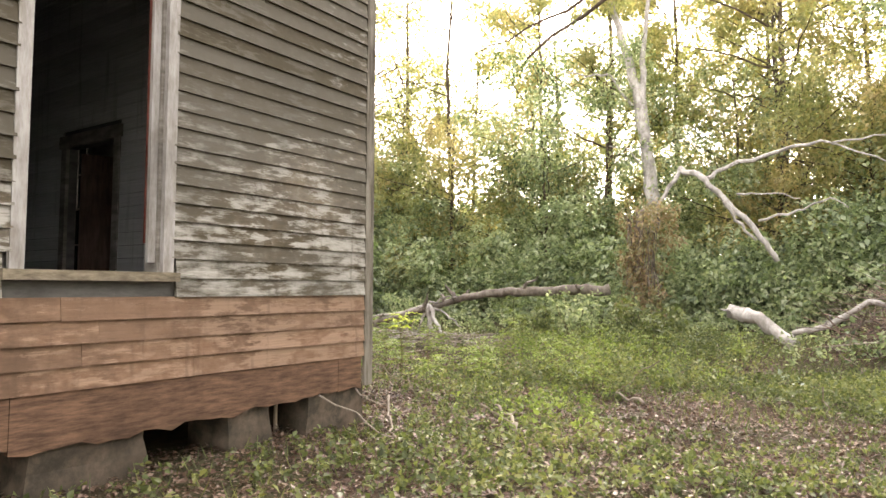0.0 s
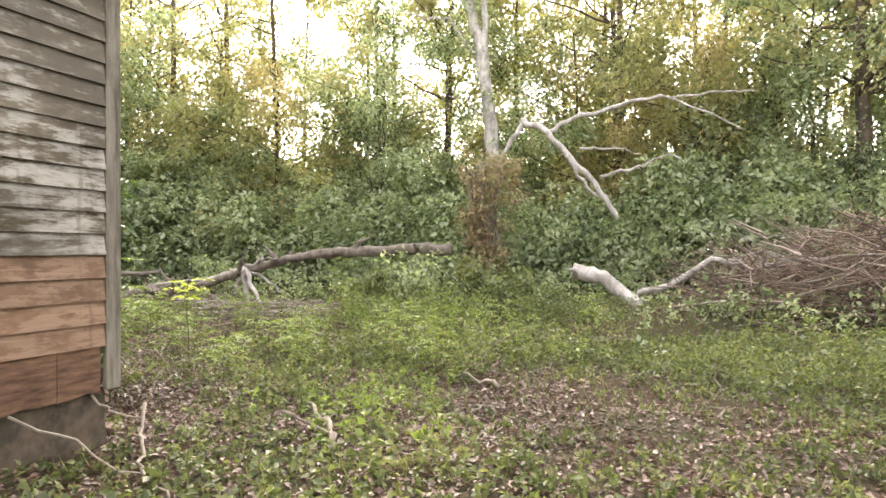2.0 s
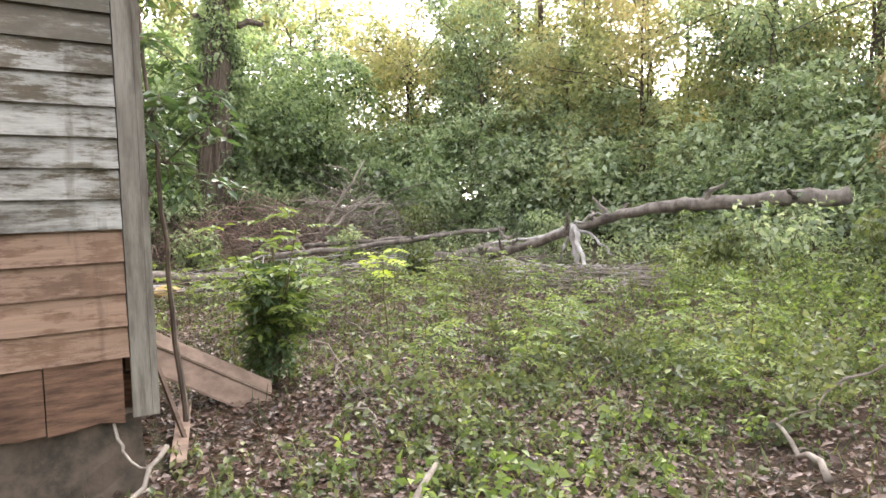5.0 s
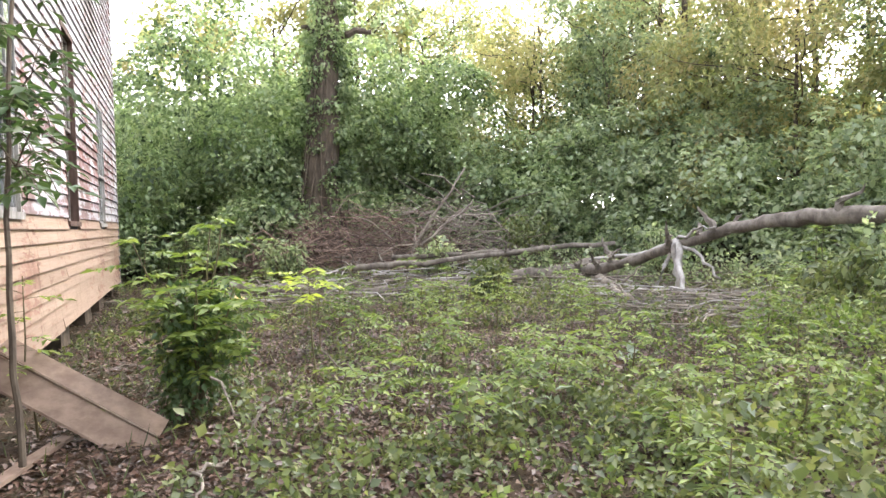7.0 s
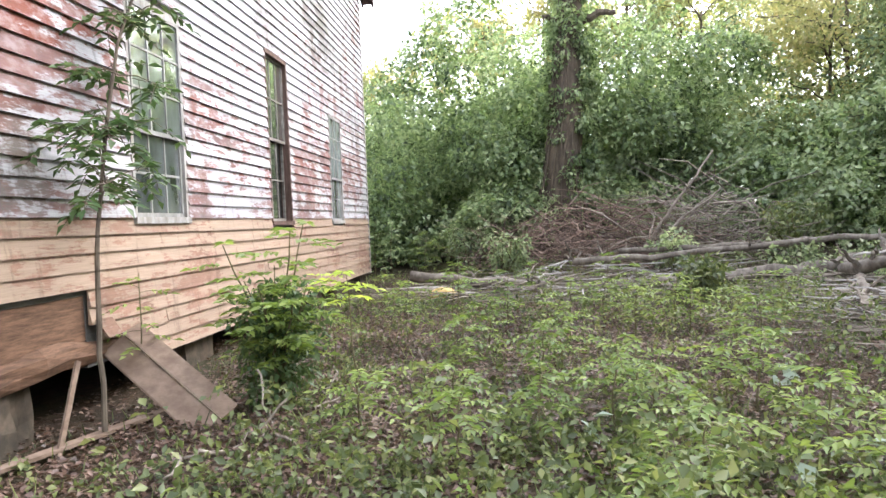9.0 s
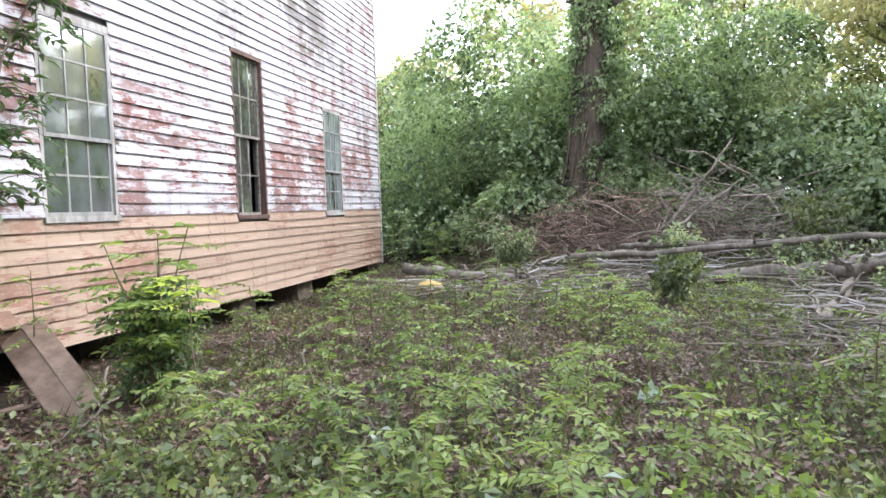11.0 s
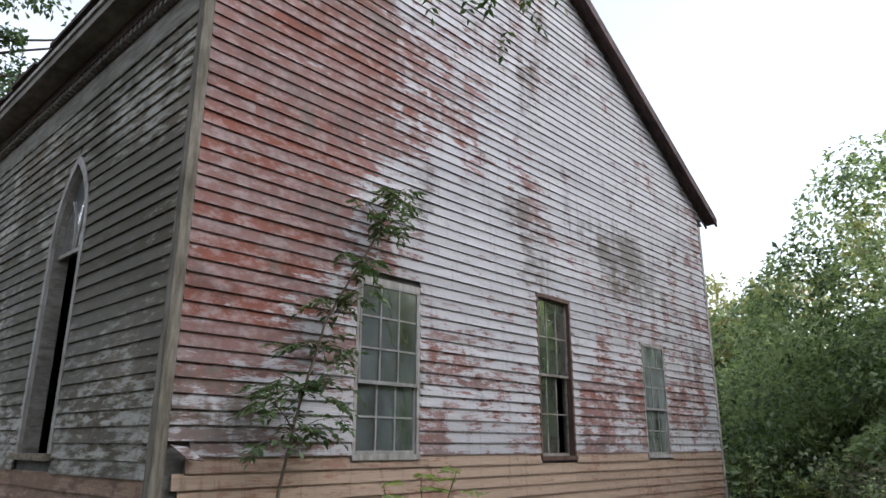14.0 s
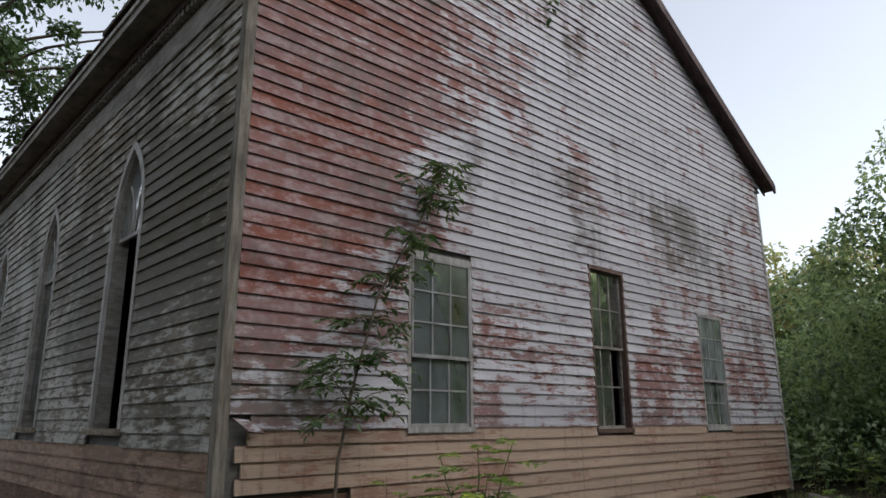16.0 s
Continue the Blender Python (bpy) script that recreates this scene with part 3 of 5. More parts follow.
for k, wy in enumerate(side_windows):
    win = thing("window_%d" % (k + 4), "tall pointed window, lower sash gone, pale upper glass left" if k < 2 else "tall pointed window with weathered frame", "window", kind="structure")
    outer, inner = arch_path(WIN_HALF + 0.085, WIN_TOP + 0.12, WIN_SILL), arch_path(WIN_HALF - 0.012, WIN_TOP - 0.02, WIN_SILL)
    n = len(outer)
    for nm, (pa, pb), xa, xb, mt in (("window_casing", (outer, inner), SX - 0.02, SX + 0.03, trim_white), ("window_jamb", (arch_path(WIN_HALF + 0.01, WIN_TOP + 0.01, WIN_SILL), arch_path(WIN_HALF - 0.035, WIN_TOP - 0.05, WIN_SILL)), SX - 0.2, SX - 0.021, trim_grey)):
        q = MB()
        for i in range(n - 1):
            ring = [(xa, wy + pa[i][0], pa[i][1]), (xa, wy + pa[i + 1][0], pa[i + 1][1]), (xa, wy + pb[i + 1][0], pb[i + 1][1]), (xa, wy + pb[i][0], pb[i][1])]
            q.prism(ring, (xb - xa, 0, 0))
        q.obj(nm, mt, win)
    MB().box((SX - 0.2, wy - 0.68, WIN_SILL - 0.075), (SX + 0.075, wy + 0.66, WIN_SILL)).obj("window_sill", sill_wood, win)
    SPL_Z = 4.12
    up = [p for p in arch_path(WIN_HALF - 0.035, WIN_TOP - 0.05, SPL_Z)]
    MB().prism([(SX - 0.1, wy + a, z) for a, z in up], (0.006, 0, 0)).obj("pane", milky_glass if k else dusty_glass, win)
    MB().box((SX - 0.12, wy - WIN_HALF + 0.036, SPL_Z - 0.05), (SX - 0.07, wy + WIN_HALF - 0.036, SPL_Z)).obj("sash_rail", trim_white, win)
    q = MB()
    for sgn in (-1, 1):
        q.limb([(SX - 0.085, wy + sgn * 0.01, SPL_Z), (SX - 0.085, wy + sgn * 0.12, 4.6), (SX - 0.085, wy + sgn * 0.3, 4.85)], 0.014, 0.014, 5, wob=0)
    q.obj("tracery", trim_white, win)
    MB().box((SX - 0.15, wy + WIN_HALF - 0.085, 1.86), (SX - 0.11, wy + WIN_HALF - 0.05, SPL_Z)).obj("sash_track", rust, win)
    MB().box((SX - 0.09, wy + WIN_HALF - 0.10, 1.70), (SX - 0.05, wy + WIN_HALF - 0.036, SPL_Z)).obj("sash_stile", trim_white, win)
    if k:
        MB().box((SX - 0.105, wy - WIN_HALF + 0.036, 1.9 if k == 1 else WIN_SILL), (SX - 0.10, wy + WIN_HALF - 0.11, SPL_Z - 0.05)).obj("pane", clear_glass, win)

# ---------------- underpinning ----------------
beam = thing("sill_beam", "ragged brown wooden sill board under the side wall", "beam", kind="structure")
rng = random.Random(11)
y = GY - 0.14
first = True
while y > BY:
    ln = 0.36 if first else rng.uniform(2.6, 3.8)
    y2 = max(BY, y - ln)
    steps = max(3, int((y - y2) / 0.12))
    top = [(SX + 0.012, y + (y2 - y) * i / steps, 0.745) for i in range(steps + 1)]
    low = [(SX + 0.012, y + (y2 - y) * i / steps, 0.40 + rng.uniform(-0.03, 0.025) - (0.05 if not first and i > steps * 0.4 else 0)) for i in range(steps, -1, -1)]
    MB().prism(top + low, (-0.06, 0, 0)).obj("sill_board", beam_wood, beam)
    y = y2 - 0.006
    first = False
under = thing("floor_framing", "rough dark timber framing under the gable wall", "beam", kind="structure")
MB().limb([(SX - 0.15, GY - 0.10, 0.50), (-6.2, GY - 0.06, 0.56), (-7.4, GY - 0.10, 0.5)], 0.13, 0.10, 9, wob=0.02, rough=0.14).obj("rotten_log", beam_wood, under, "split rotten sill log")
MB().box((-6.9, GY - 0.1, 0.64), (SX - 0.14, GY - 0.035, 0.995)).obj("inner_board", beam_wood, under)
MB().box((-6.95, GY - 0.13, 0.80), (-6.55, GY - 0.07, 1.0)).obj("inner_board", beam_wood, under)
MB().box((WX + 0.1, GY - 0.22, 0.42), (-7.0, GY - 0.05, 0.6)).obj("sill_timber", beam_wood, under)


def pier(x0, x1, y0, y1, top, label, lean=0.0):
    """A short stuccoed masonry pier with worn edges."""
    bm = bmesh.new()
    bmesh.ops.create_cube(bm, size=1)
    z0 = float(gz((x0 + x1) / 2, (y0 + y1) / 2)) - 0.1
    bmesh.ops.subdivide_edges(bm, edges=bm.edges[:], cuts=3, use_grid_fill=True)
    r = random.Random(int(x0 * 100 + y0 * 31))
    for v in bm.verts:
        k = 0.5 - v.co.z
        v.co = Vector(((x0 + x1) / 2 + v.co.x * (x1 - x0) * (1 + 0.06 * k), (y0 + y1) / 2 + v.co.y * (y1 - y0) * (1 + 0.08 * k) + lean * k, z0 + (v.co.z + 0.5) * (top - z0)))
        v.co += Vector([r.uniform(-0.014, 0.014) for _ in range(3)])
    bmesh.ops.bevel(bm, geom=bm.edges[:], offset=0.004, segments=1)
    me = bpy.data.meshes.new("pier")
    bm.to_mesh(me)
    bm.free()
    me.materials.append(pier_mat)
    return tagged(new("pier", me), label, "pier", "foundation piers")


for y0, y1, lean in ((5.02, 5.84, 0), (4.02, 4.5, 0.04), (2.35, 3.2, 0), (0.2, 0.95, 0), (-2.5, -1.7, 0), (-5.5, -4.7, 0), (-9, -8.2, 0), (-13, -12.2, 0)):
    pier(SX - 0.62, SX - 0.05, y0, y1, 0.43, "low stuccoed brick pier under the church side wall", lean)
for x0, x1 in ((-5.95, -5.68), (-8.95, -8.3), (-11.4, -10.75), (-13.6, -13.0), (-15.4, -14.7), (-17.45, -16.8)):
    pier(x0, x1, GY - 0.62, GY - 0.12, 0.43, "low stuccoed brick pier under the gable wall")
for y0 in (2.0, -2.0, -6.0, -10.0):
    for x0 in (-8.5, -11.5, -14.5):
        pier(x0, x0 + 0.5, y0, y0 + 0.5, FLOOR - 0.2, "low brick pier in the dark under the church floor")
pp = thing("supply_pipe", "thin pale pipe standing under the church", "pipe")
MB().limb([(SX - 0.35, 4.86, -0.05), (SX - 0.35, 4.86, 0.74)], 0.022, 0.022, 8, wob=0).obj("pipe", pale_wood, pp)

# ---------------- woods ----------------
R = np.random.default_rng(7)


def in_house(x, y, pad=0.0):
    return (x > WX - pad) & (x < SX + pad) & (y > BY - pad) & (y < GY + pad)


def hedge(name, label, line, width, height, n_blobs, per, size, mat, rng, lumps=(0.45, 1.0)):
    """A bank of vine-clad bushes along a line of (x, y, height)."""
    line = np.array(line, float)
    k = rng.random(n_blobs) * (len(line) - 1)
    i = np.minimum(k.astype(int), len(line) - 2)
    f = (k - i)[:, None]
    p = line[i] * (1 - f) + line[i + 1] * f
    d = line[i + 1] - line[i]
    nrm = np.stack([-d[:, 1], d[:, 0]], 1)
    nrm /= np.linalg.norm(nrm, axis=1, keepdims=True)
    across = rng.uniform(0, 1, n_blobs)
    hmax = p[:, 2] * (0.62 + 0.38 * np.sin(across * 2.0 + 0.2)) * (0.8 + 0.42 * np.sin(k * 9.1) * np.cos(k * 4.7 + 1))
    h = hmax * rng.random(n_blobs) ** 0.75
    xy = p[:, :2] + nrm * (0.9 * np.sin(k * 7.3 + 0.6) * np.sin(k * 3.1 + h) + across * width + (h / np.maximum(p[:, 2], 1)) * 1.2)[:, None]
    r = rng.uniform(*lumps, n_blobs)
    c = np.stack([xy[:, 0], xy[:, 1], gz(xy[:, 0], xy[:, 1]) + np.maximum(h, 0.25)], 1)
    pts, out = blob_points(rng, c, r, per, 0.88)
    lit = out[:, 2] > rng.uniform(-0.6, 0.2, len(out))
    pts, out = pts[lit], out[lit]
    pts[:, 2] = np.maximum(pts[:, 2], gz(pts[:, 0], pts[:, 1]) + 0.02)
    return tagged(leaves(name, pts, out, np.full(len(pts), size), mat, rng), label, "shrubs", kind="stuff")


north_line = [(9, 20, 3.4), (3, 20.5, 3.6), (-3, 20.5, 3.2), (-9, 20.5, 3.8), (-14, 19.8, 4.6), (-18, 17.5, 4.6)]
west_line = [(-18, 18, 4.8), (-20.5, 14.5, 5.2), (-21.5, 11.5, 5.8), (-21.5, 8.5, 6.6), (-21.5, 5, 4.6), (-22, 1, 4.4), (-23, -4, 5)]
# the ways out of the lines lead away from the clearing
north_line, west_line = north_line[::-1], west_line[::-1]
hedge("undergrowth", "dense bank of shaded green bushes and vines", north_line, 5.0, 4, 460, 380, 0.165, hedge_leaf, R, (0.5, 1.5))
hedge("undergrowth", "dense bank of green vine-covered bushes", west_line, 5.0, 5, 400, 440, 0.17, vine_leaf, R, (0.6, 1.6))
hedge("vine_drape", "pale leafy vines draped over the bushes", north_line, 1.6, 4, 210, 130, 0.19, drape_leaf, R, (0.45, 1.0))
hedge("vine_drape", "pale leafy vines draped over the bushes", west_line, 1.6, 5, 230, 130, 0.19, drape_leaf, R, (0.45, 1.0))
hedge("undergrowth", "olive green bushes standing deeper in the woods", [(-24, 25, 5.5), (-14, 25.5, 5.0), (-4, 25.5, 4.6), (4, 25, 5.6), (14, 25, 6.5)], 2.5, 5, 330, 120, 0.22, canopy_leaf, R, (0.7, 1.5))
hedge("low_brush", "low green brush along the foot of the woods", [(x, y - 0.9, 1.2) for x, y, h in north_line], 1.6, 1, 260, 70, 0.13, hedge_leaf, R, (0.25, 0.55))
hedge("low_brush", "low green brush along the foot of the woods", [(x + 0.9, y, 1.1) for x, y, h in west_line], 1.6, 1, 240, 70, 0.13, vine_leaf, R, (0.25, 0.55))
# dark-coloured leaf mass standing in for deep shade behind the first bushes
hedge("thicket", "thicket deep in the woods, leaves coloured dark as its shade", [(-30, 28, 6), (-18, 31, 5.5), (-6, 32, 5), (16, 32, 6)], 4, 5, 700, 70, 0.42, dark_leaf, R, (0.9, 1.7))
hedge("thicket", "thicket deep in the woods, leaves coloured dark as its shade", [(-29, -10, 6), (-28.5, 2, 6), (-28, 12, 7), (-27, 24, 6)], 5, 5, 420, 60, 0.36, dark_leaf, R, (0.9, 1.7))
# vine heaps round the big trunk
heap_c, heap_r = [], []
for cx, cy, top, rad in ((-21.2, 8.7, 8.0, 1.9), (-21.4, 7.6, 6.2, 1.7), (-21.6, 12.9, 6.6, 1.7), (-20.6, 6.4, 4.6, 1.3), (-22, 15.2, 5.6, 1.6), (-19.9, 9.0, 3.0, 1.0), (-21.0, 10.0, 5.4, 1.0), (-20.8, 12.0, 5.2, 1.0)):
    for _ in range(17):
        h = R.random() * top
        a = R.random() * 6.28
        q = rad * (1.15 - 0.65 * h / top) * math.sqrt(R.random())
        heap_c.append((cx + q * math.cos(a), cy + q * math.sin(a), h + 0.6))
        heap_r.append(R.uniform(0.6, 1.3))
pts, out = blob_points(R, heap_c, heap_r, 420, 0.88)
lit = out[:, 2] > R.uniform(-0.6, 0.2, len(out))
pts, out = pts[lit], out[lit]
tagged(leaves("vine_heap", pts, out, np.full(len(pts), 0.16), vine_leaf, R, droop=0.8), "tall heaps of green climbing vine over dead trees", "vines", kind="stuff")


def tree(x, y, height, r0, seed, leaf_mat, n_leaf, label, leaf=0.2, crown_from=0.35, spread=2.6, lean=(0, 0), mat=bark, at_z=None):
    """A tall thin wood tree: trunk, limbs and a broken crown of leaf clumps."""
    rr = random.Random(seed)
    nr = np.random.default_rng(seed)
    t = thing("tree", label, "tree", "trees of the wood")
    z0 = float(gz(x, y)) - 0.15
    bend = [(x + lean[0] * k + rr.uniform(-0.25, 0.25) * k, y + lean[1] * k, z0 + height * k) for k in (0, 0.33, 0.66, 1)]
    q = MB().limb(bend, r0, r0 * 0.25, 8, rr, 0.05, 4, 0.08)
    cs, rs = [], []
    for _ in range(22):
        k = rr.uniform(crown_from, 1.0)
        a = rr.uniform(0, 6.28)
        ln = spread * (0.6 + 0.55 * math.sin(2.6 * k)) * rr.uniform(0.5, 1.1)
        p0 = Vector(bend[0]).lerp(Vector(bend[-1]), k)
        p1 = p0 + Vector((math.cos(a) * ln, math.sin(a) * ln, ln * rr.uniform(0.1, 0.7)))
        q.limb([p0, p0.lerp(p1, 0.5) + Vector((0, 0, 0.15)), p1], r0 * 0.25, 0.012, 5, rr, 0.06, 3)
        for s in range(3):
            cs.append(tuple(p0.lerp(p1, rr.uniform(0.45, 1.05)) + Vector([rr.uniform(-0.9, 0.9) for _ in range(3)])))
            rs.append(rr.uniform(0.45, 1.05))
    q.obj("trunk", mat, t, smooth=True)
    pts, out = blob_points(nr, cs, rs, max(8, n_leaf // len(cs)), 0.1)
    leaves("crown", pts, out, np.full(len(pts), leaf), leaf_mat, nr, t)
    return t


rt = random.Random(21)
GOLD = "tall thin tree with sparse golden-green leaves, backlight put into their colour"
for i in range(24):
    x = -27 + i * 1.62 + rt.uniform(-0.8, 0.8)
    y = 26 + rt.uniform(0, 8) - max(0, -x - 14) * 0.35
    tree(x, y, rt.uniform(12, 17), rt.uniform(0.10, 0.2), 100 + i, canopy_leaf, 4500 if x < -16 else 12500, GOLD, 0.172, 0.18, 3.9)
for i in range(9):
    y = -4 + i * 3.0 + rt.uniform(-0.8, 0.8)
    tree(-32 + rt.uniform(-2, 2), y, rt.uniform(6.0, 7.6) if i < 4 else rt.uniform(9, 12), rt.uniform(0.12, 0.2), 150 + i, canopy_leaf, 5000, "wood tree in yellow-green leaf behind the vines", 0.24, 0.3, 3.0)
for x, y, h, r, s in ((-3.67, 27, 15, 0.17, 201), (3.3, 23.6, 13, 0.26, 202), (-20.3, 26.5, 16, 0.2, 203), (6.5, 22, 13, 0.2, 204)):
    tree(x, y, h, r, s, canopy_leaf, 2600, "straight grey-brown forest trunk with high green leaves", 0.19, 0.4, 2.6)
for i, (x, y) in enumerate(((-1, 24.5), (4, 23.5), (-11.5, 24), (-15, 22.5), (0.8, 26), (7.5, 26), (-6, 29), (-9.8, 25.5), (-13.5, 25), (-17.5, 22), (-20, 20), (2.2, 24.5), (-3, 25.5), (6, 24), (-5, 26), (-23, 19))):
    tree(x, y, (6.8 if x > -14 else 4.6) + (i * 5 % 4), 0.09, 230 + i, hedge_leaf if i % 3 else canopy_leaf, 8000, "young understorey tree with dull green leaves", 0.15, 0.2, 2.6)

for i, (x, y) in enumerate(((-22, 22), (-25, 20.5), (-24, 24.5), (-27.5, 22), (-29, 17), (-19, 24.5))):
    tree(x, y, 7.4 + i % 3, 0.14, 260 + i, canopy_leaf if i % 2 else hedge_leaf, 9000, "leafy wood tree rising behind the vine bank", 0.17, 0.2, 3.2)
# unseen leaf bank added to keep eastern sky light off the side wall
hedge("thicket", "unseen bank of dark leaves added to cut light from the east", [(15, 24, 11), (14.5, 8, 13), (13, -6, 13), (8, -18, 12)][::-1], -4, 9, 560, 50, 0.5, dark_leaf, R, (1.0, 2.2))

# bleached dead tree with a forked top
t = thing("dead_tree", "bleached white dead tree with a forked bare trunk", "tree")
q = MB().limb([(-7.35, 24, 0.3), (-7.4, 24, 4.7), (-7.62, 24, 6.5), (-7.94, 24, 8.7), (-8.44, 24, 10.6), (-9.1, 24, 13)], 0.30, 0.10, 9, wob=0.04)
q.limb([(-7.62, 24, 6.4), (-7.74, 24, 8.9), (-7.65, 24, 10.6), (-7.3, 24, 13.5)], 0.15, 0.06, 8, wob=0.04)
q.obj("trunk", dead_white, t, smooth=True)
MB().limb([(-7.89, 24, 7.9), (-8.89, 23.8, 9.4), (-9.97, 23.6, 9.5), (-10.8, 23.6, 9.9)], 0.06, 0.015, 6).obj("branch", dead_white, t)
MB().limb([(-8.2, 24, 9.7), (-9.2, 24, 10.6), (-10.5, 24, 11)], 0.05, 0.015, 6).obj("branch", dead_white, t)
MB().limb([(-7.5, 24, 5.6), (-8.3, 24, 6.6), (-9.0, 24, 6.8)], 0.04, 0.012, 6).obj("branch", dead_white, t)

# bleached fallen limb hung up in the bushes
t = thing("fallen_limb", "bleached fallen tree limb propped on the bushes", "branch")
MB().limb([(-5.65, 21, 5.2), (-4.87, 20.8, 4.75), (-4.27, 20.8, 4.05), (-3.4, 20.8, 3.0), (-3.0, 20.9, 2.3)], 0.095, 0.075, 8).obj("bough", dead_white, t, smooth=True)
MB().limb([(-4.27, 20.4, 4.0), (-4.0, 20.6, 3.5), (-3.5, 20.7, 2.9)], 0.055, 0.04, 7).obj("bough", dead_white, t, smooth=True)
MB().limb([(-4.87, 21, 4.8), (-4.36, 21, 5.1), (-2.89, 21, 5.42), (-1.9, 21, 5.6), (-1.5, 21, 5.42), (0.17, 20.8, 4.5)], 0.075, 0.015, 6).obj("branch", dead_white, t)
MB().limb([(-1.6, 21, 5.5), (-0.3, 21, 5.55), (0.5, 21, 5.5)], 0.03, 0.01, 5).obj("branch", dead_white, t)
MB().limb([(-3.36, 20.3, 3.4), (-2.41, 20.2, 3.6), (-1.6, 20.1, 3.9), (-1.2, 20.1, 3.6)], 0.04, 0.012, 5).obj("branch", dead_white, t)
MB().limb([(-3.94, 20.4, 4.2), (-3.2, 20.4, 4.2), (-2.3, 20.3, 3.95)], 0.035, 0.01, 5).obj("branch", dead_white, t)
MB().limb([(-5.65, 21, 5.1), (-6.27, 20.9, 4.1), (-6.3, 20.8, 3.2)], 0.07, 0.05, 6).obj("branch", dead_white, t)

# stump wrapped in withered vine
t = thing("vine_covered_stump", "broken trunk wrapped in withered brown vines", "tree")
q = MB().limb([(-6.75, 20.2, 0.2), (-6.7, 20.2, 2.2), (-6.6, 20.2, 3.9)], 0.2, 0.14, 9)
for i in range(26):
    a = i * 0.9
    r = 0.35 + 0.3 * R.random()
    q.limb([(-6.6 + r * math.cos(a), 20.1 + r * math.sin(a) * 0.6, 0.3), (-6.55 + 0.6 * r * math.cos(a), 20.1 + 0.5 * r * math.sin(a), 2.2), (-6.55 + 1.0 * r * math.cos(a + 0.5), 20.1 + 0.6 * r * math.sin(a + 0.5), 3.7)], 0.02, 0.012, 4, wob=0.06)
q.obj("trunk", dead_grey, t)
cs = [(-6.5 + R.normal(0, 0.5 if z > 2.8 else 0.28), 20.0 + R.normal(0, 0.25), z) for z in np.linspace(0.8, 4.0, 60)]
pts, out = blob_points(R, cs, np.full(60, 0.36), 60, 0.2)
leaves("vine_leaves", pts, out, np.full(len(pts), 0.12), vine_dry, R, t, droop=1.0)

# big dead trunk under vines
t = thing("vine_covered_tree", "huge dead tree trunk overgrown with climbing vines", "tree")
q = MB().limb([(-20, 10.6, 0.3), (-20, 10.75, 2.6), (-20, 10.95, 5.0), (-20, 11.1, 7.4), (-20.05, 11.15, 8.6)], 0.62, 0.2, 12, wob=0.03, rough=0.12)
for i in range(20):
    a = i * 0.83
    r = R.uniform(0.45, 1.0)
    q.limb([(-19.9 + r * math.cos(a) * 0.7, 10.6 + r * 1.3 * math.sin(a), 0.5), (-19.9 + 0.5 * math.cos(a), 10.7 + 0.5 * math.sin(a), 2.6), (-20 + 0.35 * math.cos(a + 0.6), 11 + 0.33 * math.sin(a + 0.6), R.uniform(5, 7.6))], 0.035, 0.02, 5, wob=0.05)
q.obj("trunk", bark, t, smooth=True)
MB().limb([(-19.9, 11.3, 6.6), (-19.7, 11.9, 6.75), (-19.6, 12.2, 6.7)], 0.12, 0.06, 7).obj("broken_limb", bark, t)
MB().limb([(-20, 10.7, 6.7), (-19.8, 10.35, 6.75)], 0.09, 0.05, 7).obj("broken_limb", bark, t)
cs, rs = [], []
for _ in range(230):
    z = R.uniform(0.8, 8.6)
    a = R.uniform(-2.75, 2.75) + (3.14 if R.random() < 0.75 else 0.4)
    w = 0.72 - 0.045 * z + 0.5 * max(0.0, 1.0 - z / 3.0)
    cs.append((-20.05 + w * math.cos(a), 10.75 + 0.06 * z + w * 1.05 * math.sin(a), z))
    rs.append(R.uniform(0.18, 0.4))
pts, out = blob_points(R, cs, rs, 60, 0.3)
leaves("vine_leaves", pts, out, np.full(len(pts), 0.13), vine_leaf, R, t, droop=0.8)


def bush(x, y, h, seed, mat=hedge_leaf):
    rr = np.random.default_rng(seed)
    t = thing("bush", "small leafy bush growing over the fallen wood", "bush", "bushes of the clearing")
    z = float(gz(x, y))
    q = MB()
    cs = []
    for i in range(9):
        a = i * 0.7 + rr.uniform(-0.3, 0.3)
        tip = (x + 0.5 * h * math.cos(a) * rr.uniform(0.4, 1), y + 0.4 * h * math.sin(a), z + h * rr.uniform(0.6, 1.0))
        q.limb([(x, y, z - 0.03), tip], 0.014, 0.005, 4)
        cs += [tip, tuple(Vector((x, y, z)).lerp(Vector(tip), 0.6))]
    q.obj("stem", twig_green, t)
    pts, out = blob_points(rr, cs, np.full(len(cs), 0.2 * h + 0.05), 34, 0.2)
    pts[:, 2] = np.maximum(pts[:, 2], z + 0.03)
    leaves("foliage", pts, out, np.full(len(pts), 0.115), mat, rr, t)


for i, (x, y, h) in enumerate(((-7.5, 14.9, 0.9), (-6.6, 15.2, 1.3), (-5.4, 16.0, 1.0), (-12.6, 16.2, 1.1), (-4.4, 15.0, 0.9), (-16.5, 9.2, 0.9), (-16.8, 15.4, 1.2), (-15.8, 12.6, 0.8), (-12.2, 12.2, 0.6), (-18.4, 8.2, 1.3))):
    bush(x, y, h, 400 + i, hedge_leaf if i % 2 else weed_leaf)


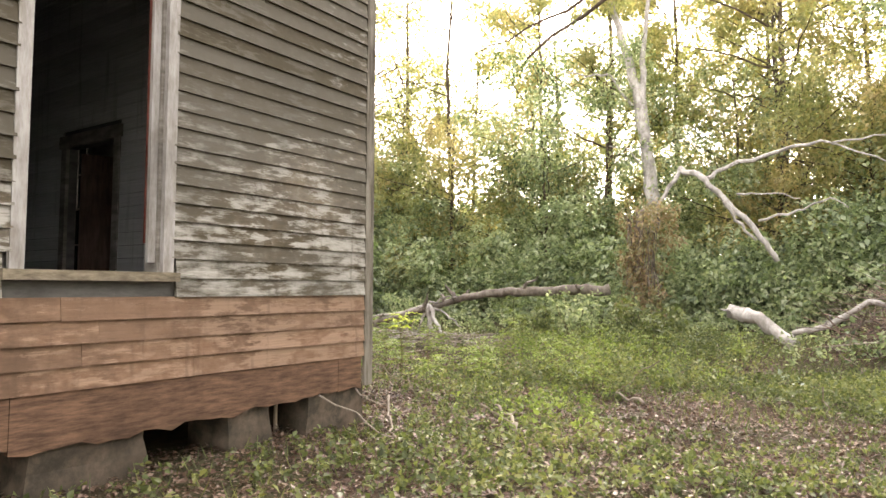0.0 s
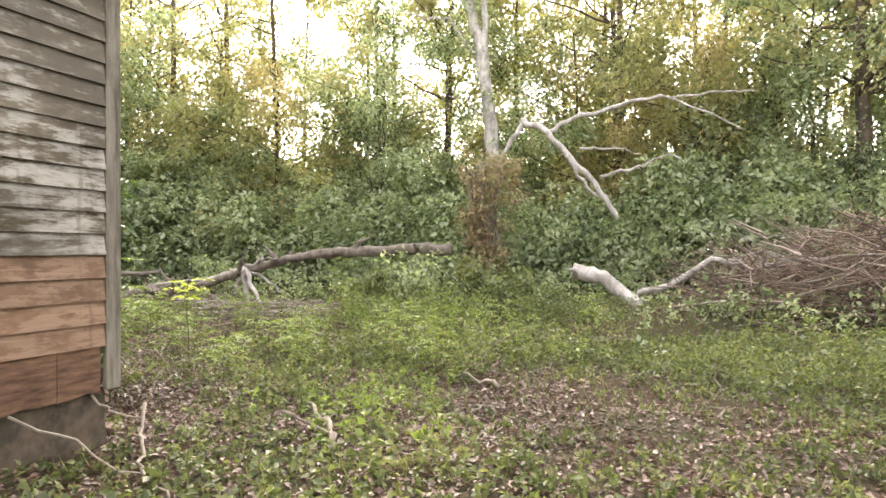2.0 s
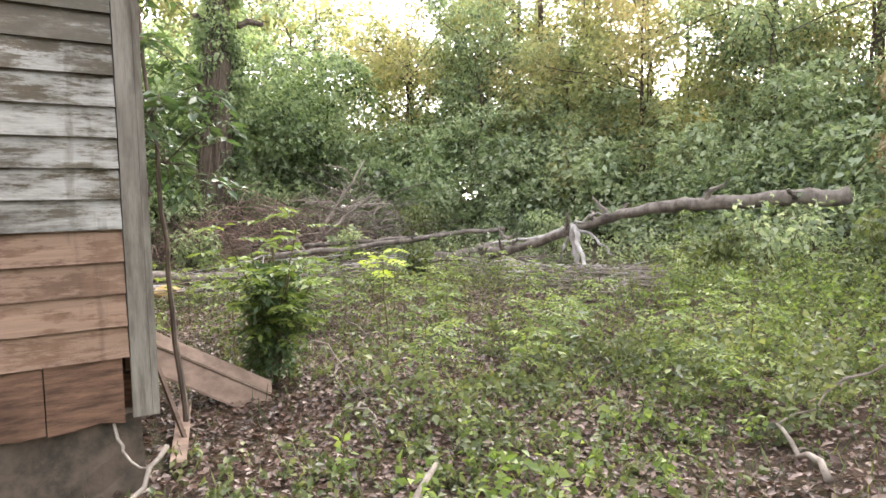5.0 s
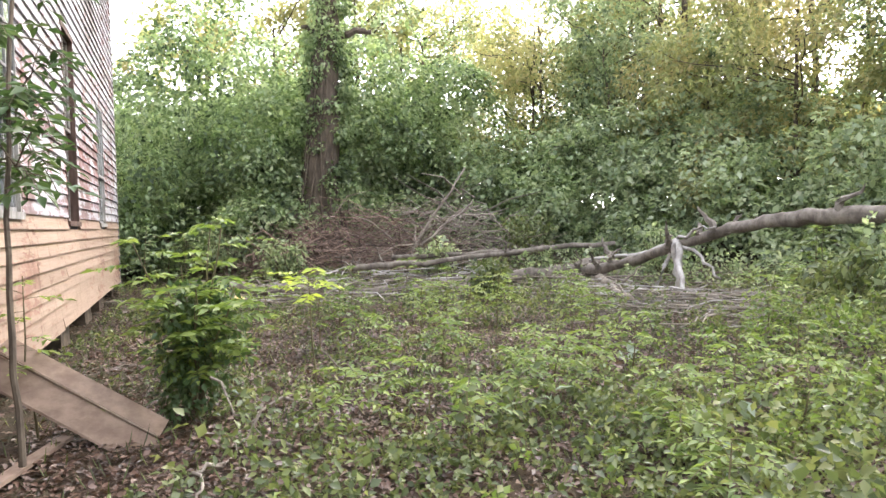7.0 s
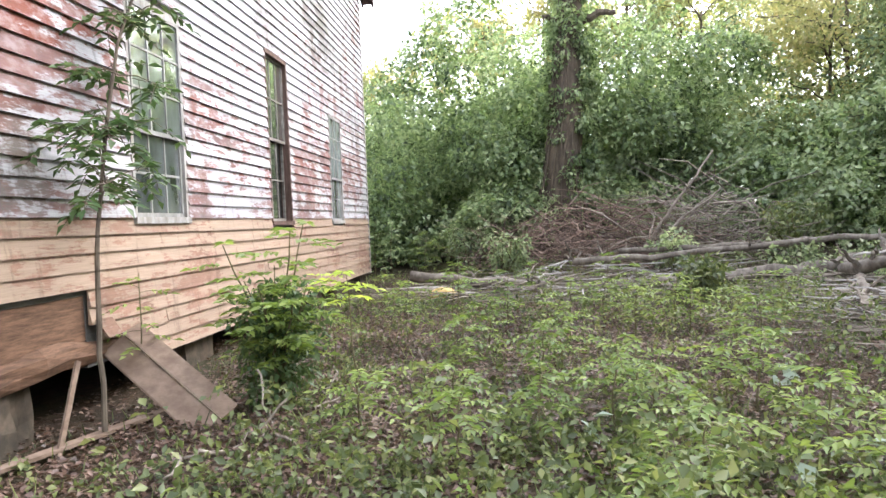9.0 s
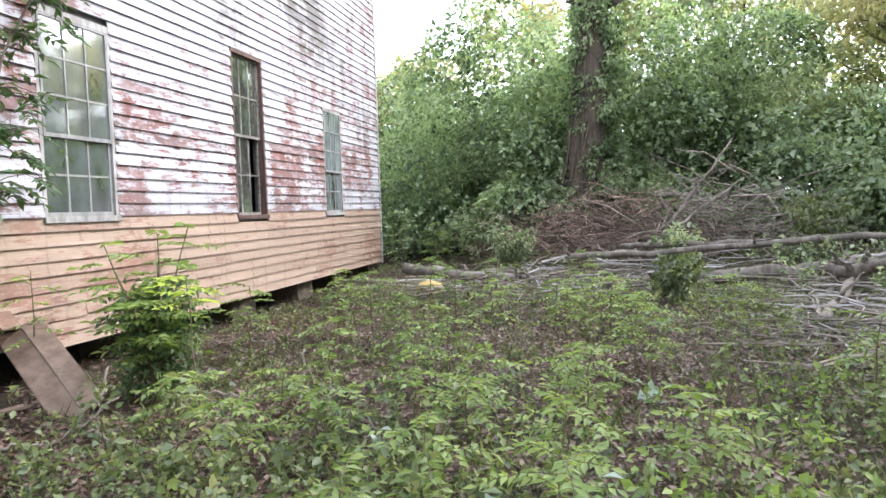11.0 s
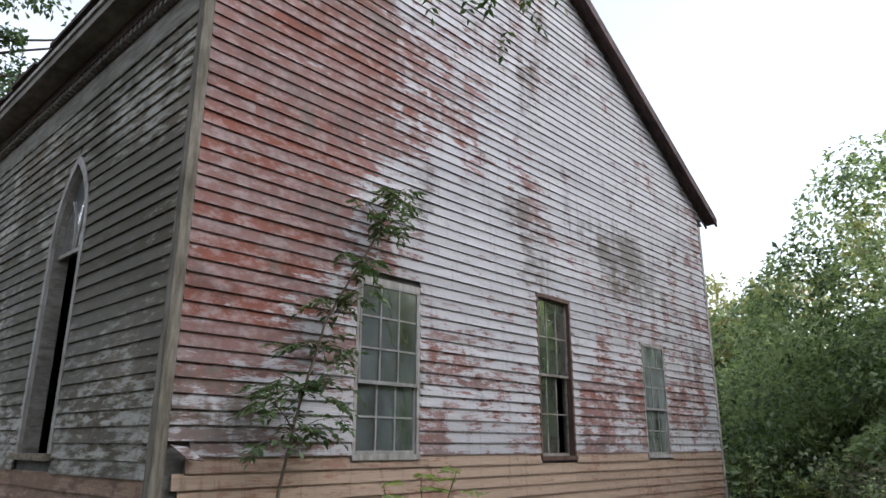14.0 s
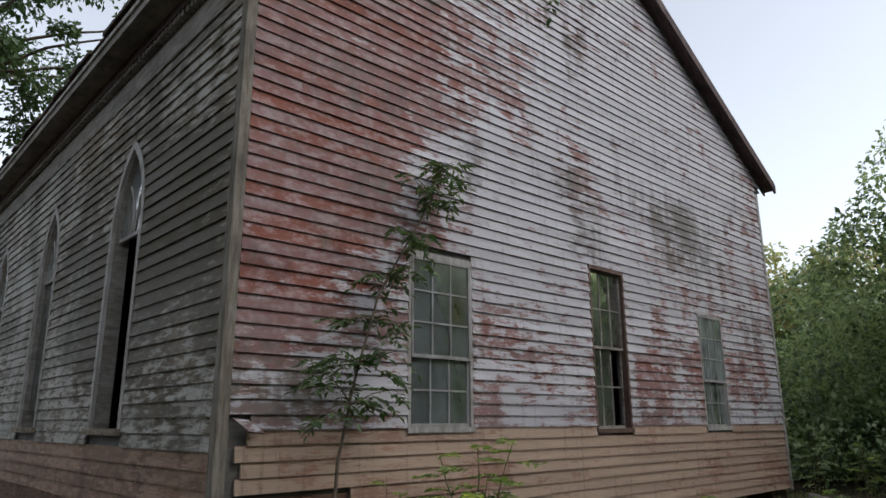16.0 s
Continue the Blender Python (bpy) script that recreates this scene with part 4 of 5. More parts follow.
# ---------------- dead wood on the ground ----------------
def log(name, label, pts, r0, r1, mat=dead_grey, stubs=0, seed=1):
    rr = random.Random(seed)
    t = thing(name, label, "log" if name == "log" else "branch")
    MB().limb(pts, r0, r1, 10, rr, 0.035, 6, 0.2).obj("stem", mat, t, smooth=True)
    for _ in range(stubs):
        k = rr.randrange(len(pts) - 1)
        a = Vector(pts[k]).lerp(Vector(pts[k + 1]), rr.random())
        b = a + Vector((rr.uniform(-0.6, 0.6), rr.uniform(-0.6, 0.6), rr.uniform(0.0, 0.5)))
        MB().limb([a, a.lerp(b, 0.5), b], r1 * 0.6, 0.01, 5, rr, 0.04, 3).obj("side_branch", mat, t)
    return t


log("log", "long grey fallen log raised on its broken roots", [(-10.83, 15.04, 0.98), (-9.7, 15.2, 1.25), (-8.55, 15.5, 1.42), (-7.2, 15.8, 1.45), (-6.1, 16.2, 1.5)], 0.075, 0.14, old_log, 7, 3)
log("log", "grey butt of the fallen log lying in the brush", [(-10.85, 15.0, 0.93), (-11.8, 14.8, 0.66), (-12.8, 14.55, 0.42)], 0.08, 0.11, old_log, 6, 4)
t = thing("root_claw", "pale claw of broken roots propping up the log", "roots")
for pts, r in (([(-10.8, 15.05, 1.05), (-10.65, 15.0, 0.55), (-10.75, 14.95, -0.02)], 0.09), ([(-10.8, 15.05, 1.05), (-10.3, 14.75, 0.62), (-9.6, 14.2, 0.06)], 0.065), ([(-10.8, 15.05, 1.05), (-10.9, 14.9, 0.6), (-11.1, 14.8, 0.05)], 0.05),
               ([(-10.8, 15.05, 1.0), (-10.0, 15.0, 0.75), (-9.6, 14.9, 0.5)], 0.035), ([(-10.85, 15.05, 1.0), (-11.2, 15.2, 0.95), (-12.2, 15.1, 0.75), (-13.2, 14.9, 0.62)], 0.06), ([(-10.8, 15.05, 1.05), (-10.3, 15.0, 1.25), (-9.8, 15.0, 1.3)], 0.03)):
    MB().limb(pts, r * 1.0, r * 0.45, 7, wob=0.05).obj("root", dead_white, t, smooth=True)
log("log", "thin grey log lying across the brush", [(-14.2, 15.3, 0.5), (-11.7, 14.3, 0.32), (-9.8, 13.4, 0.25)], 0.09, 0.05, dead_grey, 5, 5)
log("log", "pale broken log at the edge of the clearing", [(-3.5, 17, 1.0), (-2.85, 16.8, 0.85), (-2.05, 16.4, 0.3)], 0.16, 0.14, dead_white, 2, 6)
log("dead_branch", "crooked pale branch arching over the ground", [(-2.1, 16.6, 0.55), (-1.3, 16.6, 0.8), (-0.65, 16.6, 1.3), (0, 16.6, 1.05), (0.6, 16.6, 1.2), (2.1, 16.6, 1.35)], 0.07, 0.04, dead_white, 9, 7)
log("log", "pale log lying in the brush beside the church", [(-14.6, 7.3, 0.42), (-14.5, 8.7, 0.28), (-14.4, 10.0, 0.16)], 0.11, 0.08, old_log, 3, 8)
log("log", "fallen grey log in the grass", [(-14.1, 10.2, 0.14), (-14, 11.4, 0.16), (-13.9, 12.7, 0.25), (-13.6, 14.4, 0.42), (-13.4, 15.6, 0.6)], 0.10, 0.13, old_log, 5, 9)
log("log", "long thin grey log on the brush", [(-15.2, 10.5, 0.55), (-15, 12, 0.6), (-14.7, 14.8, 0.85)], 0.07, 0.05, old_log, 6, 10)
log("log", "long thin grey log on the brush", [(-15.8, 11.5, 0.7), (-15.4, 13.5, 0.75), (-14.6, 16.5, 0.9)], 0.06, 0.05, old_log, 6, 12)
log("dead_branch", "bare leaning grey branch standing out of the brush", [(-17, 12.3, 0.7), (-17, 13.0, 1.7), (-17, 13.8, 2.8)], 0.05, 0.02, dead_grey, 5, 13)
log("dead_branch", "bare leaning grey branch standing out of the brush", [(-16.8, 12.5, 0.9), (-16.8, 13.2, 1.4), (-16.8, 13.9, 1.95)], 0.045, 0.02, dead_grey, 4, 14)
log("dead_branch", "forked dead stick lying on the leaves", [(-3.3, 6.1, 0.05), (-3.6, 6.6, 0.08), (-4.1, 7.1, 0.12)], 0.03, 0.014, dead_grey, 2, 15)
log("dead_branch", "thin dead stick by the corner pier", [(-4.75, 5.9, 0.32), (-4.5, 5.6, 0.1), (-4.2, 5.3, 0.04), (-3.7, 5.0, 0.05)], 0.014, 0.008, dead_grey, 2, 16)
log("dead_branch", "thin dead stick on the leaf litter", [(-2.8, 8.6, 0.06), (-3.4, 9.2, 0.07)], 0.02, 0.01, dead_grey, 1, 17)
for i in range(16):
    x, y = R.uniform(-13, 1), R.uniform(7, 14)
    a, ln = R.uniform(0, 6.28), R.uniform(0.3, 0.9)
    z = float(gz(x, y)) + 0.03
    log("dead_branch", "small dead stick on the leaf litter", [(x, y, z), (x + ln * 0.5 * math.cos(a), y + ln * 0.5 * math.sin(a), z + 0.05), (x + ln * math.cos(a + 0.3), y + ln * math.sin(a + 0.3), z)], 0.014, 0.006, dead_grey, 1, 40 + i)


def brush(name, label, centre, size, n, mat, seed, rmax=0.02, length=(0.6, 1.8)):
    """A tangled heap of bare twigs."""
    rr = random.Random(seed)
    q = MB()
    for _ in range(n):
        a, k = rr.uniform(0, 6.28), math.sqrt(rr.random())
        x, y = centre[0] + size[0] * k * math.cos(a), centre[1] + size[1] * k * math.sin(a)
        z = float(gz(x, y)) + rr.random() * size[2] * (1.05 - k * k * 0.8)
        b, ln = rr.uniform(0, 6.28), rr.uniform(*length)
        d = Vector((math.cos(b), math.sin(b), rr.uniform(-0.4, 0.6) * min(1.0, size[2] / 1.5))) * ln
        p = Vector((x, y, z))
        e = p + d
        e.z = max(e.z, float(gz(e.x, e.y)) + 0.02)
        m = p.lerp(e, 0.5) + Vector([rr.uniform(-0.26, 0.26), rr.uniform(-0.26, 0.26), rr.uniform(-0.2, 0.2) * min(1.0, size[2])])
        m.z = max(m.z, 0.03)
        r = rr.uniform(0.35, 1) ** 2 * rmax
        q.tube([p, m, e], [r, r * 0.8, r * 0.4], 4)
    return tagged(q.obj(name, mat), label, "brush", kind="stuff")


brush("brush_pile", "high tangled heap of dry brown brushwood", (2.0, 16.6, 0), (2.8, 1.6, 1.75), 2200, dead_brown, 1, 0.015)
brush("brush_pile", "pale bare branches on top of the heap", (1.3, 16.0, 0), (2.7, 1.3, 2.0), 130, dead_grey, 2, 0.034, (0.8, 2.2))
brush("brush_pile", "tangled heap of dry brown brushwood below the vines", (-18.2, 11.2, 0), (1.5, 2.8, 1.6), 1300, dead_brown, 3, 0.015)
brush("brush_pile", "grey bare branches on the heap", (-17.8, 13.6, 0), (1.5, 2.6, 1.9), 420, dead_grey, 4, 0.024)
brush("brush_pile", "low grey litter of broken branches", (-9, 14.4, 0), (2.6, 1.2, 0.22), 420, dead_grey, 5, 0.018)
brush("brush_pile", "pale thin sticks strewn by the fallen log", (-10.5, 14.2, 0), (3.0, 1.2, 0.25), 110, dead_white, 25, 0.022, (0.5, 1.6))
brush("brush_pile", "low litter of broken branches in the grass", (-14.5, 10.5, 0), (1.6, 3.8, 0.3), 420, dead_grey, 6, 0.024)
brush("brush_pile", "pale thin sticks strewn over the brush", (-15, 11, 0), (1.6, 3.6, 0.4), 110, dead_white, 26, 0.026, (0.6, 1.8))
brush("brush_pile", "low litter of broken branches in the grass", (-13, 14.5, 0), (2.4, 1.4, 0.3), 300, dead_grey, 7, 0.022)


# ---------------- young plants ----------------
def pinnate(rng, base, way, length, pairs, leaf):
    """Leaflets in pairs along one stalk: bases, ways and the stalk's points."""
    way = np.asarray(way, float)
    way /= np.linalg.norm(way)
    side = np.cross(way, [0, 0, 1.0])
    side /= max(1e-6, np.linalg.norm(side))
    pts, outs, stalk = [], [], []
    for i in range(pairs + 1):
        k = (i + 1) / (pairs + 1)
        p = np.asarray(base) + way * length * k + np.array([0, 0, -0.35 * length * k * k])
        stalk.append(p)
        if i == pairs:
            pts.append(p), outs.append(way)
        elif k > 0.2:
            for s in (-1, 1):
                pts.append(p), outs.append(side * s + way * 0.45)
    return pts, outs, stalk


def leaflets(name, pts, outs, size, mat, rng, parent):
    n = len(pts)
    outs = np.array(outs) + rng.normal(0, 0.18, (n, 3)) - np.array([0, 0, 0.3])
    normal = np.array([[0, 0, 1.0]]) + rng.normal(0, 0.35, (n, 3))
    ln = size * rng.uniform(0.75, 1.2, n)
    ob = new(name, leaf_mesh(name, np.array(pts), outs, normal, ln, ln * 0.42, mat))
    ob.parent = parent
    return ob


def sapling(label, stem, r0, fronds, frond_len, pairs, leaf, mat, seed, frm=0.35, name="sapling"):
    """A young tree with feathery compound leaves along its stem."""
    rr, nr = random.Random(seed), np.random.default_rng(seed)
    t = thing(name, label, "sapling", "saplings")
    q = MB().limb(stem, r0, r0 * 0.35, 6, rr, 0.015, 3)
    stalks = MB()
    pts, outs = [], []
    sv = [Vector(p) for p in stem]
    for i in range(fronds):
        k = frm + (1 - frm) * (i + rr.random()) / fronds
        s = min(len(sv) - 2, int(k * (len(sv) - 1)))
        b = sv[s].lerp(sv[s + 1], k * (len(sv) - 1) - s)
        a = i * 2.4 + rr.uniform(-0.5, 0.5)
        way = (math.cos(a), math.sin(a), rr.uniform(0.05, 0.6))
        p, o, st = pinnate(nr, b, way, frond_len * rr.uniform(0.7, 1.2), pairs, leaf)
        stalks.tube([b, *st], [r0 * 0.25] * (len(st) + 1), 3)
        pts += p
        outs += o
    q.obj("stem", twig_green, t)
    stalks.obj("stalk", twig_green, t)["kind"] = "stuff"
    leaflets("foliage", pts, outs, leaf, mat, nr, t)["kind"] = "stuff"
    return t


# tall sapling against the gable: bare lower stem, tufts above
tall = thing("sapling", "tall thin sapling with tufts of feathery leaves by the gable", "sapling", "saplings")
stem = [(-6.0, 6.3, -0.03), (-6.05, 6.27, 0.6), (-6.11, 6.25, 1.31), (-6.23, 6.25, 1.95), (-6.56, 6.25, 2.98), (-7.08, 6.25, 3.83), (-7.5, 6.25, 4.6)]
q = MB().limb(stem, 0.022, 0.008, 7, random.Random(2), 0.012, 3)
nr = np.random.default_rng(31)
pts, outs = [], []
for c, n, reach in (((-6.2, 6.3, 1.85), 5, 0.5), ((-6.3, 6.3, 2.25), 6, 0.62), ((-6.45, 6.3, 2.7), 3, 0.35), ((-6.7, 6.28, 3.2), 3, 0.3), ((-7.0, 6.27, 3.7), 3, 0.26), ((-7.3, 6.26, 4.25), 4, 0.3), ((-7.5, 6.26, 4.6), 4, 0.26)):
    for i in range(n):
        a = i * 6.28 / n + nr.uniform(-0.6, 0.6)
        d = np.array([math.cos(a), math.sin(a) * 0.65, nr.uniform(-0.25, 0.6)]) * reach * nr.uniform(0.6, 1.2)
        d[1] = max(d[1], -0.15)
        c0 = np.array(c)
        q.tube([c0, c0 + d * 0.5 + np.array([0, 0, 0.03]), c0 + d], [0.006, 0.005, 0.003], 4)
        for j in range(5):
            b = c0 + d * (0.35 + 0.65 * j / 4)
            w = nr.uniform(0, 6.28)
            p, o, st = pinnate(nr, b, (math.cos(w) + d[0], math.sin(w) * 0.6 + d[1], nr.uniform(-0.5, 0.3)), nr.uniform(0.16, 0.3), 4, 0.1)
            q.tube([b, *st], [0.003] * (len(st) + 1), 3)
            pts += p
            outs += o
q.obj("stem", bark, tall)
leaflets("foliage", pts, outs, 0.115, dark_leaf, nr, tall)
sapling("slim seedling with a few pale yellow-green leaves", [(-6.76, 6.25, -0.02), (-6.75, 6.2, 0.5), (-6.74, 6.2, 1.15)], 0.01, 9, 0.26, 4, 0.08, sapling_leaf, 33, 0.5)
# bushy sapling beside the gable
CX, CY = -6.9, 7.3
sh = thing("shrub", "bushy sapling, dark and dense below, feathery above", "shrub")
q = MB()
pts, outs = [], []
rs = random.Random(9)
for i in range(11):
    a = i * 0.7
    tip = (CX + 0.5 * math.cos(a) * rs.uniform(0.4, 1), CY + 0.45 * math.sin(a) * rs.uniform(0.4, 1), rs.uniform(0.85, 1.5))
    q.limb([(CX, CY, -0.03), (CX + (tip[0] - CX) * 0.3, CY + (tip[1] - CY) * 0.3, tip[2] * 0.5), tip], 0.014, 0.005, 5, rs, 0.015, 3)
    for j in range(10):
        k = 0.4 + 0.6 * j / 9
        b = Vector((CX, CY, 0)).lerp(Vector(tip), k)
        w = j * 2.4 + i
        p, o, st = pinnate(nr, b, (math.cos(w), math.sin(w), 0.35), 0.32, 6, 0.09)
        pts += p
        outs += o
q.obj("stem", twig_green, sh)
leaflets("foliage", pts, outs, 0.1, sapling_leaf, nr, sh)
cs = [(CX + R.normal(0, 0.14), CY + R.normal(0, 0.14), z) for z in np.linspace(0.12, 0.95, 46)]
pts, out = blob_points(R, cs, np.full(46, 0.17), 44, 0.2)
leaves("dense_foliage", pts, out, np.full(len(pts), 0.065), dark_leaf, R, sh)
sapling("slender seedling with bright yellow-green feathery leaves", [(-6.3, 8.1, -0.02), (-6.28, 8.08, 0.6), (-6.26, 8.06, 1.12)], 0.01, 9, 0.26, 5, 0.085, bright_leaf, 34, 0.8)
# loose seedlings of the clearing
spots = ((-8.35, 7.4, 0.85), (-9.4, 8.0, 0.75), (-9.2, 9.9, 0.7), (-7.2, 8.8, 0.65), (-10.6, 9.2, 0.8), (-6.0, 9.9, 0.6), (-11.2, 11.0, 0.75), (-8.2, 11.4, 0.7), (-5.4, 8.9, 0.45), (-4.6, 10.9, 0.5), (-12.4, 8.4, 0.8), (-5.3, 11.6, 0.55), (-3.9, 9.6, 0.4), (-10.2, 12.6, 0.7), (-6.8, 12.9, 0.7), (-4.0, 12.8, 0.6), (-8.9, 8.6, 0.9), (-7.9, 9.7, 0.6), (-6.5, 11.0, 0.65), (-9.8, 11.2, 0.75), (-11.6, 9.6, 0.85), (-12.6, 10.8, 0.8), (-5.9, 8.2, 0.45), (-6.9, 10.2, 0.5), (-10.9, 7.6, 0.75), (-5.0, 10.2, 0.5), (-7.4, 13.6, 0.8), (-5.6, 14.2, 0.7), (-2.6, 13.4, 0.6), (-8.6, 15.8, 1.2), (-7.4, 16.4, 1.4), (-9.4, 16.6, 1.3))
spots += ((-9.6, 10.7, 0.6), (-7.9, 11.5, 0.7), (-5.7, 9.4, 0.5), (-5.2, 10.9, 0.6), (-7.4, 9.5, 0.55), (-6.2, 10.2, 0.45), (-8.9, 9.0, 0.6), (-10.9, 10.5, 0.6), (-6.3, 8.8, 0.4), (-9.9, 11.4, 0.6), (-4.6, 9.9, 0.4), (-6.9, 10.9, 0.45))
for i, (x, y, h) in enumerate(spots):
    z = float(gz(x, y))
    sapling("small bright green seedling with feathery leaves", [(x, y, z - 0.02), (x + 0.03, y, z + h * 0.5), (x + 0.02, y + 0.03, z + h)], 0.009, 14, 0.32, 7, 0.074, sapling_leaf, 300 + i, 0.35)
for i in range(14):
    x, y = R.uniform(-20, -17.6), R.uniform(3.0, 8.8)
    z, h = float(gz(x, y)), R.uniform(0.7, 1.6)
    sapling("leggy green sapling at the wood's edge behind the church", [(x, y, z - 0.02), (x + 0.05, y, z + h * 0.5), (x, y + 0.05, z + h)], 0.012, 14, 0.4, 5, 0.11, sapling_leaf if i % 2 else vine_leaf, 330 + i, 0.2)

# leaves hanging in from trees that stand beside the path
t = thing("overhanging_tree", "tree whose leafy bough hangs in before the gable", "tree")
q = MB().limb([(3.4, 9.6, -0.1), (3.2, 9.6, 3), (2.6, 9.6, 6.2), (2.8, 9.8, 9)], 0.22, 0.1, 9, wob=0.03)
q.limb([(2.7, 9.6, 5.6), (0, 9.7, 6.6), (-3, 9.5, 6.1), (-4.9, 9.5, 5.15)], 0.07, 0.02, 6)
q.limb([(-3, 9.5, 6.1), (-4.6, 9.5, 5.7), (-5.9, 9.5, 5.4)], 0.03, 0.01, 5)
q.obj("trunk", bark, t)
pts, outs = [], []
for c, n, s in (((-4.5, 9.5, 4.85), 9, 0.3), ((-5.0, 9.5, 5.05), 14, 0.4), ((-5.45, 9.5, 5.2), 10, 0.3), ((-5.75, 9.5, 5.0), 14, 0.26), ((-6.1, 9.5, 5.5), 10, 0.3), ((-4.2, 9.5, 5.6), 12, 0.5)):
    for i in range(n):
        b = np.array(c) + nr.normal(0, s * 0.5, 3)
        p, o, st = pinnate(nr, b, (nr.normal(0, 0.6), nr.normal(0, 0.6), -0.5), 0.2, 4, 0.08)
        pts += p
        outs += o
leaflets("foliage", pts, outs, 0.075, dark_leaf, nr, t)
t = thing("yard_tree", "tall leafy tree reaching over the church roof", "tree")
q = MB().limb([(-1.2, -7.2, -0.1), (-1.4, -7.2, 4), (-2.6, -6.4, 8), (-3.6, -5.5, 12)], 0.32, 0.1, 10, wob=0.04)
cs, rs2 = [], []
rt = random.Random(77)
for _ in range(22):
    a = rt.uniform(0, 6.28)
    p0 = Vector((-2.6, -6.4, 8)).lerp(Vector((-3.6, -5.5, 12)), rt.random())
    p1 = p0 + Vector((math.cos(a) * 4.2 - 1.0, math.sin(a) * 4.2 + 1.0, rt.uniform(0.3, 3.0)))
    q.limb([p0, p0.lerp(p1, 0.5) + Vector((0, 0, 0.3)), p1], 0.06, 0.012, 5, rt)
    for _ in range(5):
        cs.append(tuple(p0.lerp(p1, rt.uniform(0.35, 1.05)) + Vector([rt.uniform(-0.6, 0.6) for _ in range(3)])))
        rs2.append(rt.uniform(0.3, 0.8))
q.obj("trunk", bark, t)
pts, out = blob_points(R, cs, rs2, 170, 0.1)
leaves("crown", pts, out, np.full(len(pts), 0.15), dark_leaf, R, t)

# ---------------- boards and small things by the corner ----------------
fb = thing("fallen_board", "brown corner board fallen off and leaning on the sill", "board")


def slab(a, b, across, thick):
    """A board from a to b, of the width and thickness that the two vectors give."""
    a, b, w, h = (Vector(v) for v in (a, b, across, thick))
    return MB().prism([a, a + w, b + w, b], h)


A, B = Vector((-6.80, 6.0, 0.63)), Vector((-6.33, 7.03, 0.03))
slab(A, B, (-0.16, 0.06, 0.06), (0.012, 0.01, 0.022)).obj("face_board", plank_wood, fb)
slab(A + Vector((0.003, 0, -0.002)), B + Vector((0.003, 0, -0.002)), (0.13, -0.10, -0.12), (0.01, 0.008, -0.022)).obj("edge_board", plank_wood, fb)
slab(A + Vector((-0.006, 0.004, 0.022)), B + Vector((-0.006, 0.004, 0.022)), (0.014, -0.006, -0.008), (0.003, 0.003, 0.006)).obj("split_edge", pale_wood, fb, "pale split edge")
tagged(slab((-5.16, 5.935, 1.72), (-5.3, 6.0, 1.60), (-0.16, 0.0, -0.02), (0.0, 0.012, 0.006)).obj("loose_clapboard", gable_paint), "curled broken end of a white clapboard", "board")
tagged(slab((-6.52, 5.94, 0.80), (-6.60, 5.99, 0.64), (-0.22, 0.0, -0.01), (0.0, 0.012, 0.004)).obj("loose_clapboard", gable_raw), "sprung broken end of a bare clapboard", "board")
tagged(slab((-6.05, 6.10, 0.55), (-5.64, 6.2, -0.01), (0.045, 0.0, 0.02), (0.0, 0.02, 0.01)).obj("lath", plank_wood), "pale lath leaning under the broken corner", "lath")
tagged(slab((-5.2, 6.0, 0.04), (-6.6, 6.4, 0.03), (0.02, 0.09, 0), (0, 0, 0.025)).obj("loose_board", plank_wood), "grey board lying on the ground by the church", "board")
bag = bmesh.new()
bmesh.ops.create_icosphere(bag, subdivisions=3, radius=1)
for v in bag.verts:
    k = 1 + 0.25 * noise.noise(v.co * 2.3)
    v.co = Vector((-13.9 + v.co.x * 0.22 * k, 8.0 + v.co.y * 0.26 * k, float(gz(-13.9, 8.0)) + 0.1 + v.co.z * 0.13 * k))
me = bpy.data.meshes.new("crumpled_sheet")
bag.to_mesh(me)
bag.free()
me.materials.append(yellow_bag)
tagged(new("crumpled_sheet", me), "crumpled faded yellow sheet in the grass", "litter")

# ---------------- ground cover ----------------
n = 165000
lx, ly = R.uniform(-19, 4, n), R.uniform(-1, 19, n)
lx[:26000], ly[:26000] = R.uniform(-6.2, 4.0, 26000), R.uniform(2.0, 8.5, 26000)
lx[30000:75000], ly[30000:75000] = R.uniform(-13, -2, 45000), R.uniform(6.2, 14, 45000)
near = np.exp(-((ly - 6) / 8.0) ** 2)
keep = ~in_house(lx, ly, -0.5) & (R.random(n) < 0.35 + 0.65 * near)
lx, ly = lx[keep], ly[keep]
n = len(lx)
base = np.stack([lx, ly, gz(lx, ly) + R.uniform(0.004, 0.045, n)], 1)
a = R.uniform(0, 6.28, n)
along = np.stack([np.cos(a), np.sin(a), R.normal(0, 0.3, n)], 1)
normal = np.stack([R.normal(0, 0.45, n), R.normal(0, 0.45, n), np.ones(n)], 1)
ln = R.uniform(0.026, 0.068, n)
tagged(new("leaf_litter", leaf_mesh("leaf_litter", base, along, normal, ln, ln * R.uniform(0.4, 0.75, n), dry_leaf)), "carpet of dry brown fallen leaves", "leaves", kind="stuff")


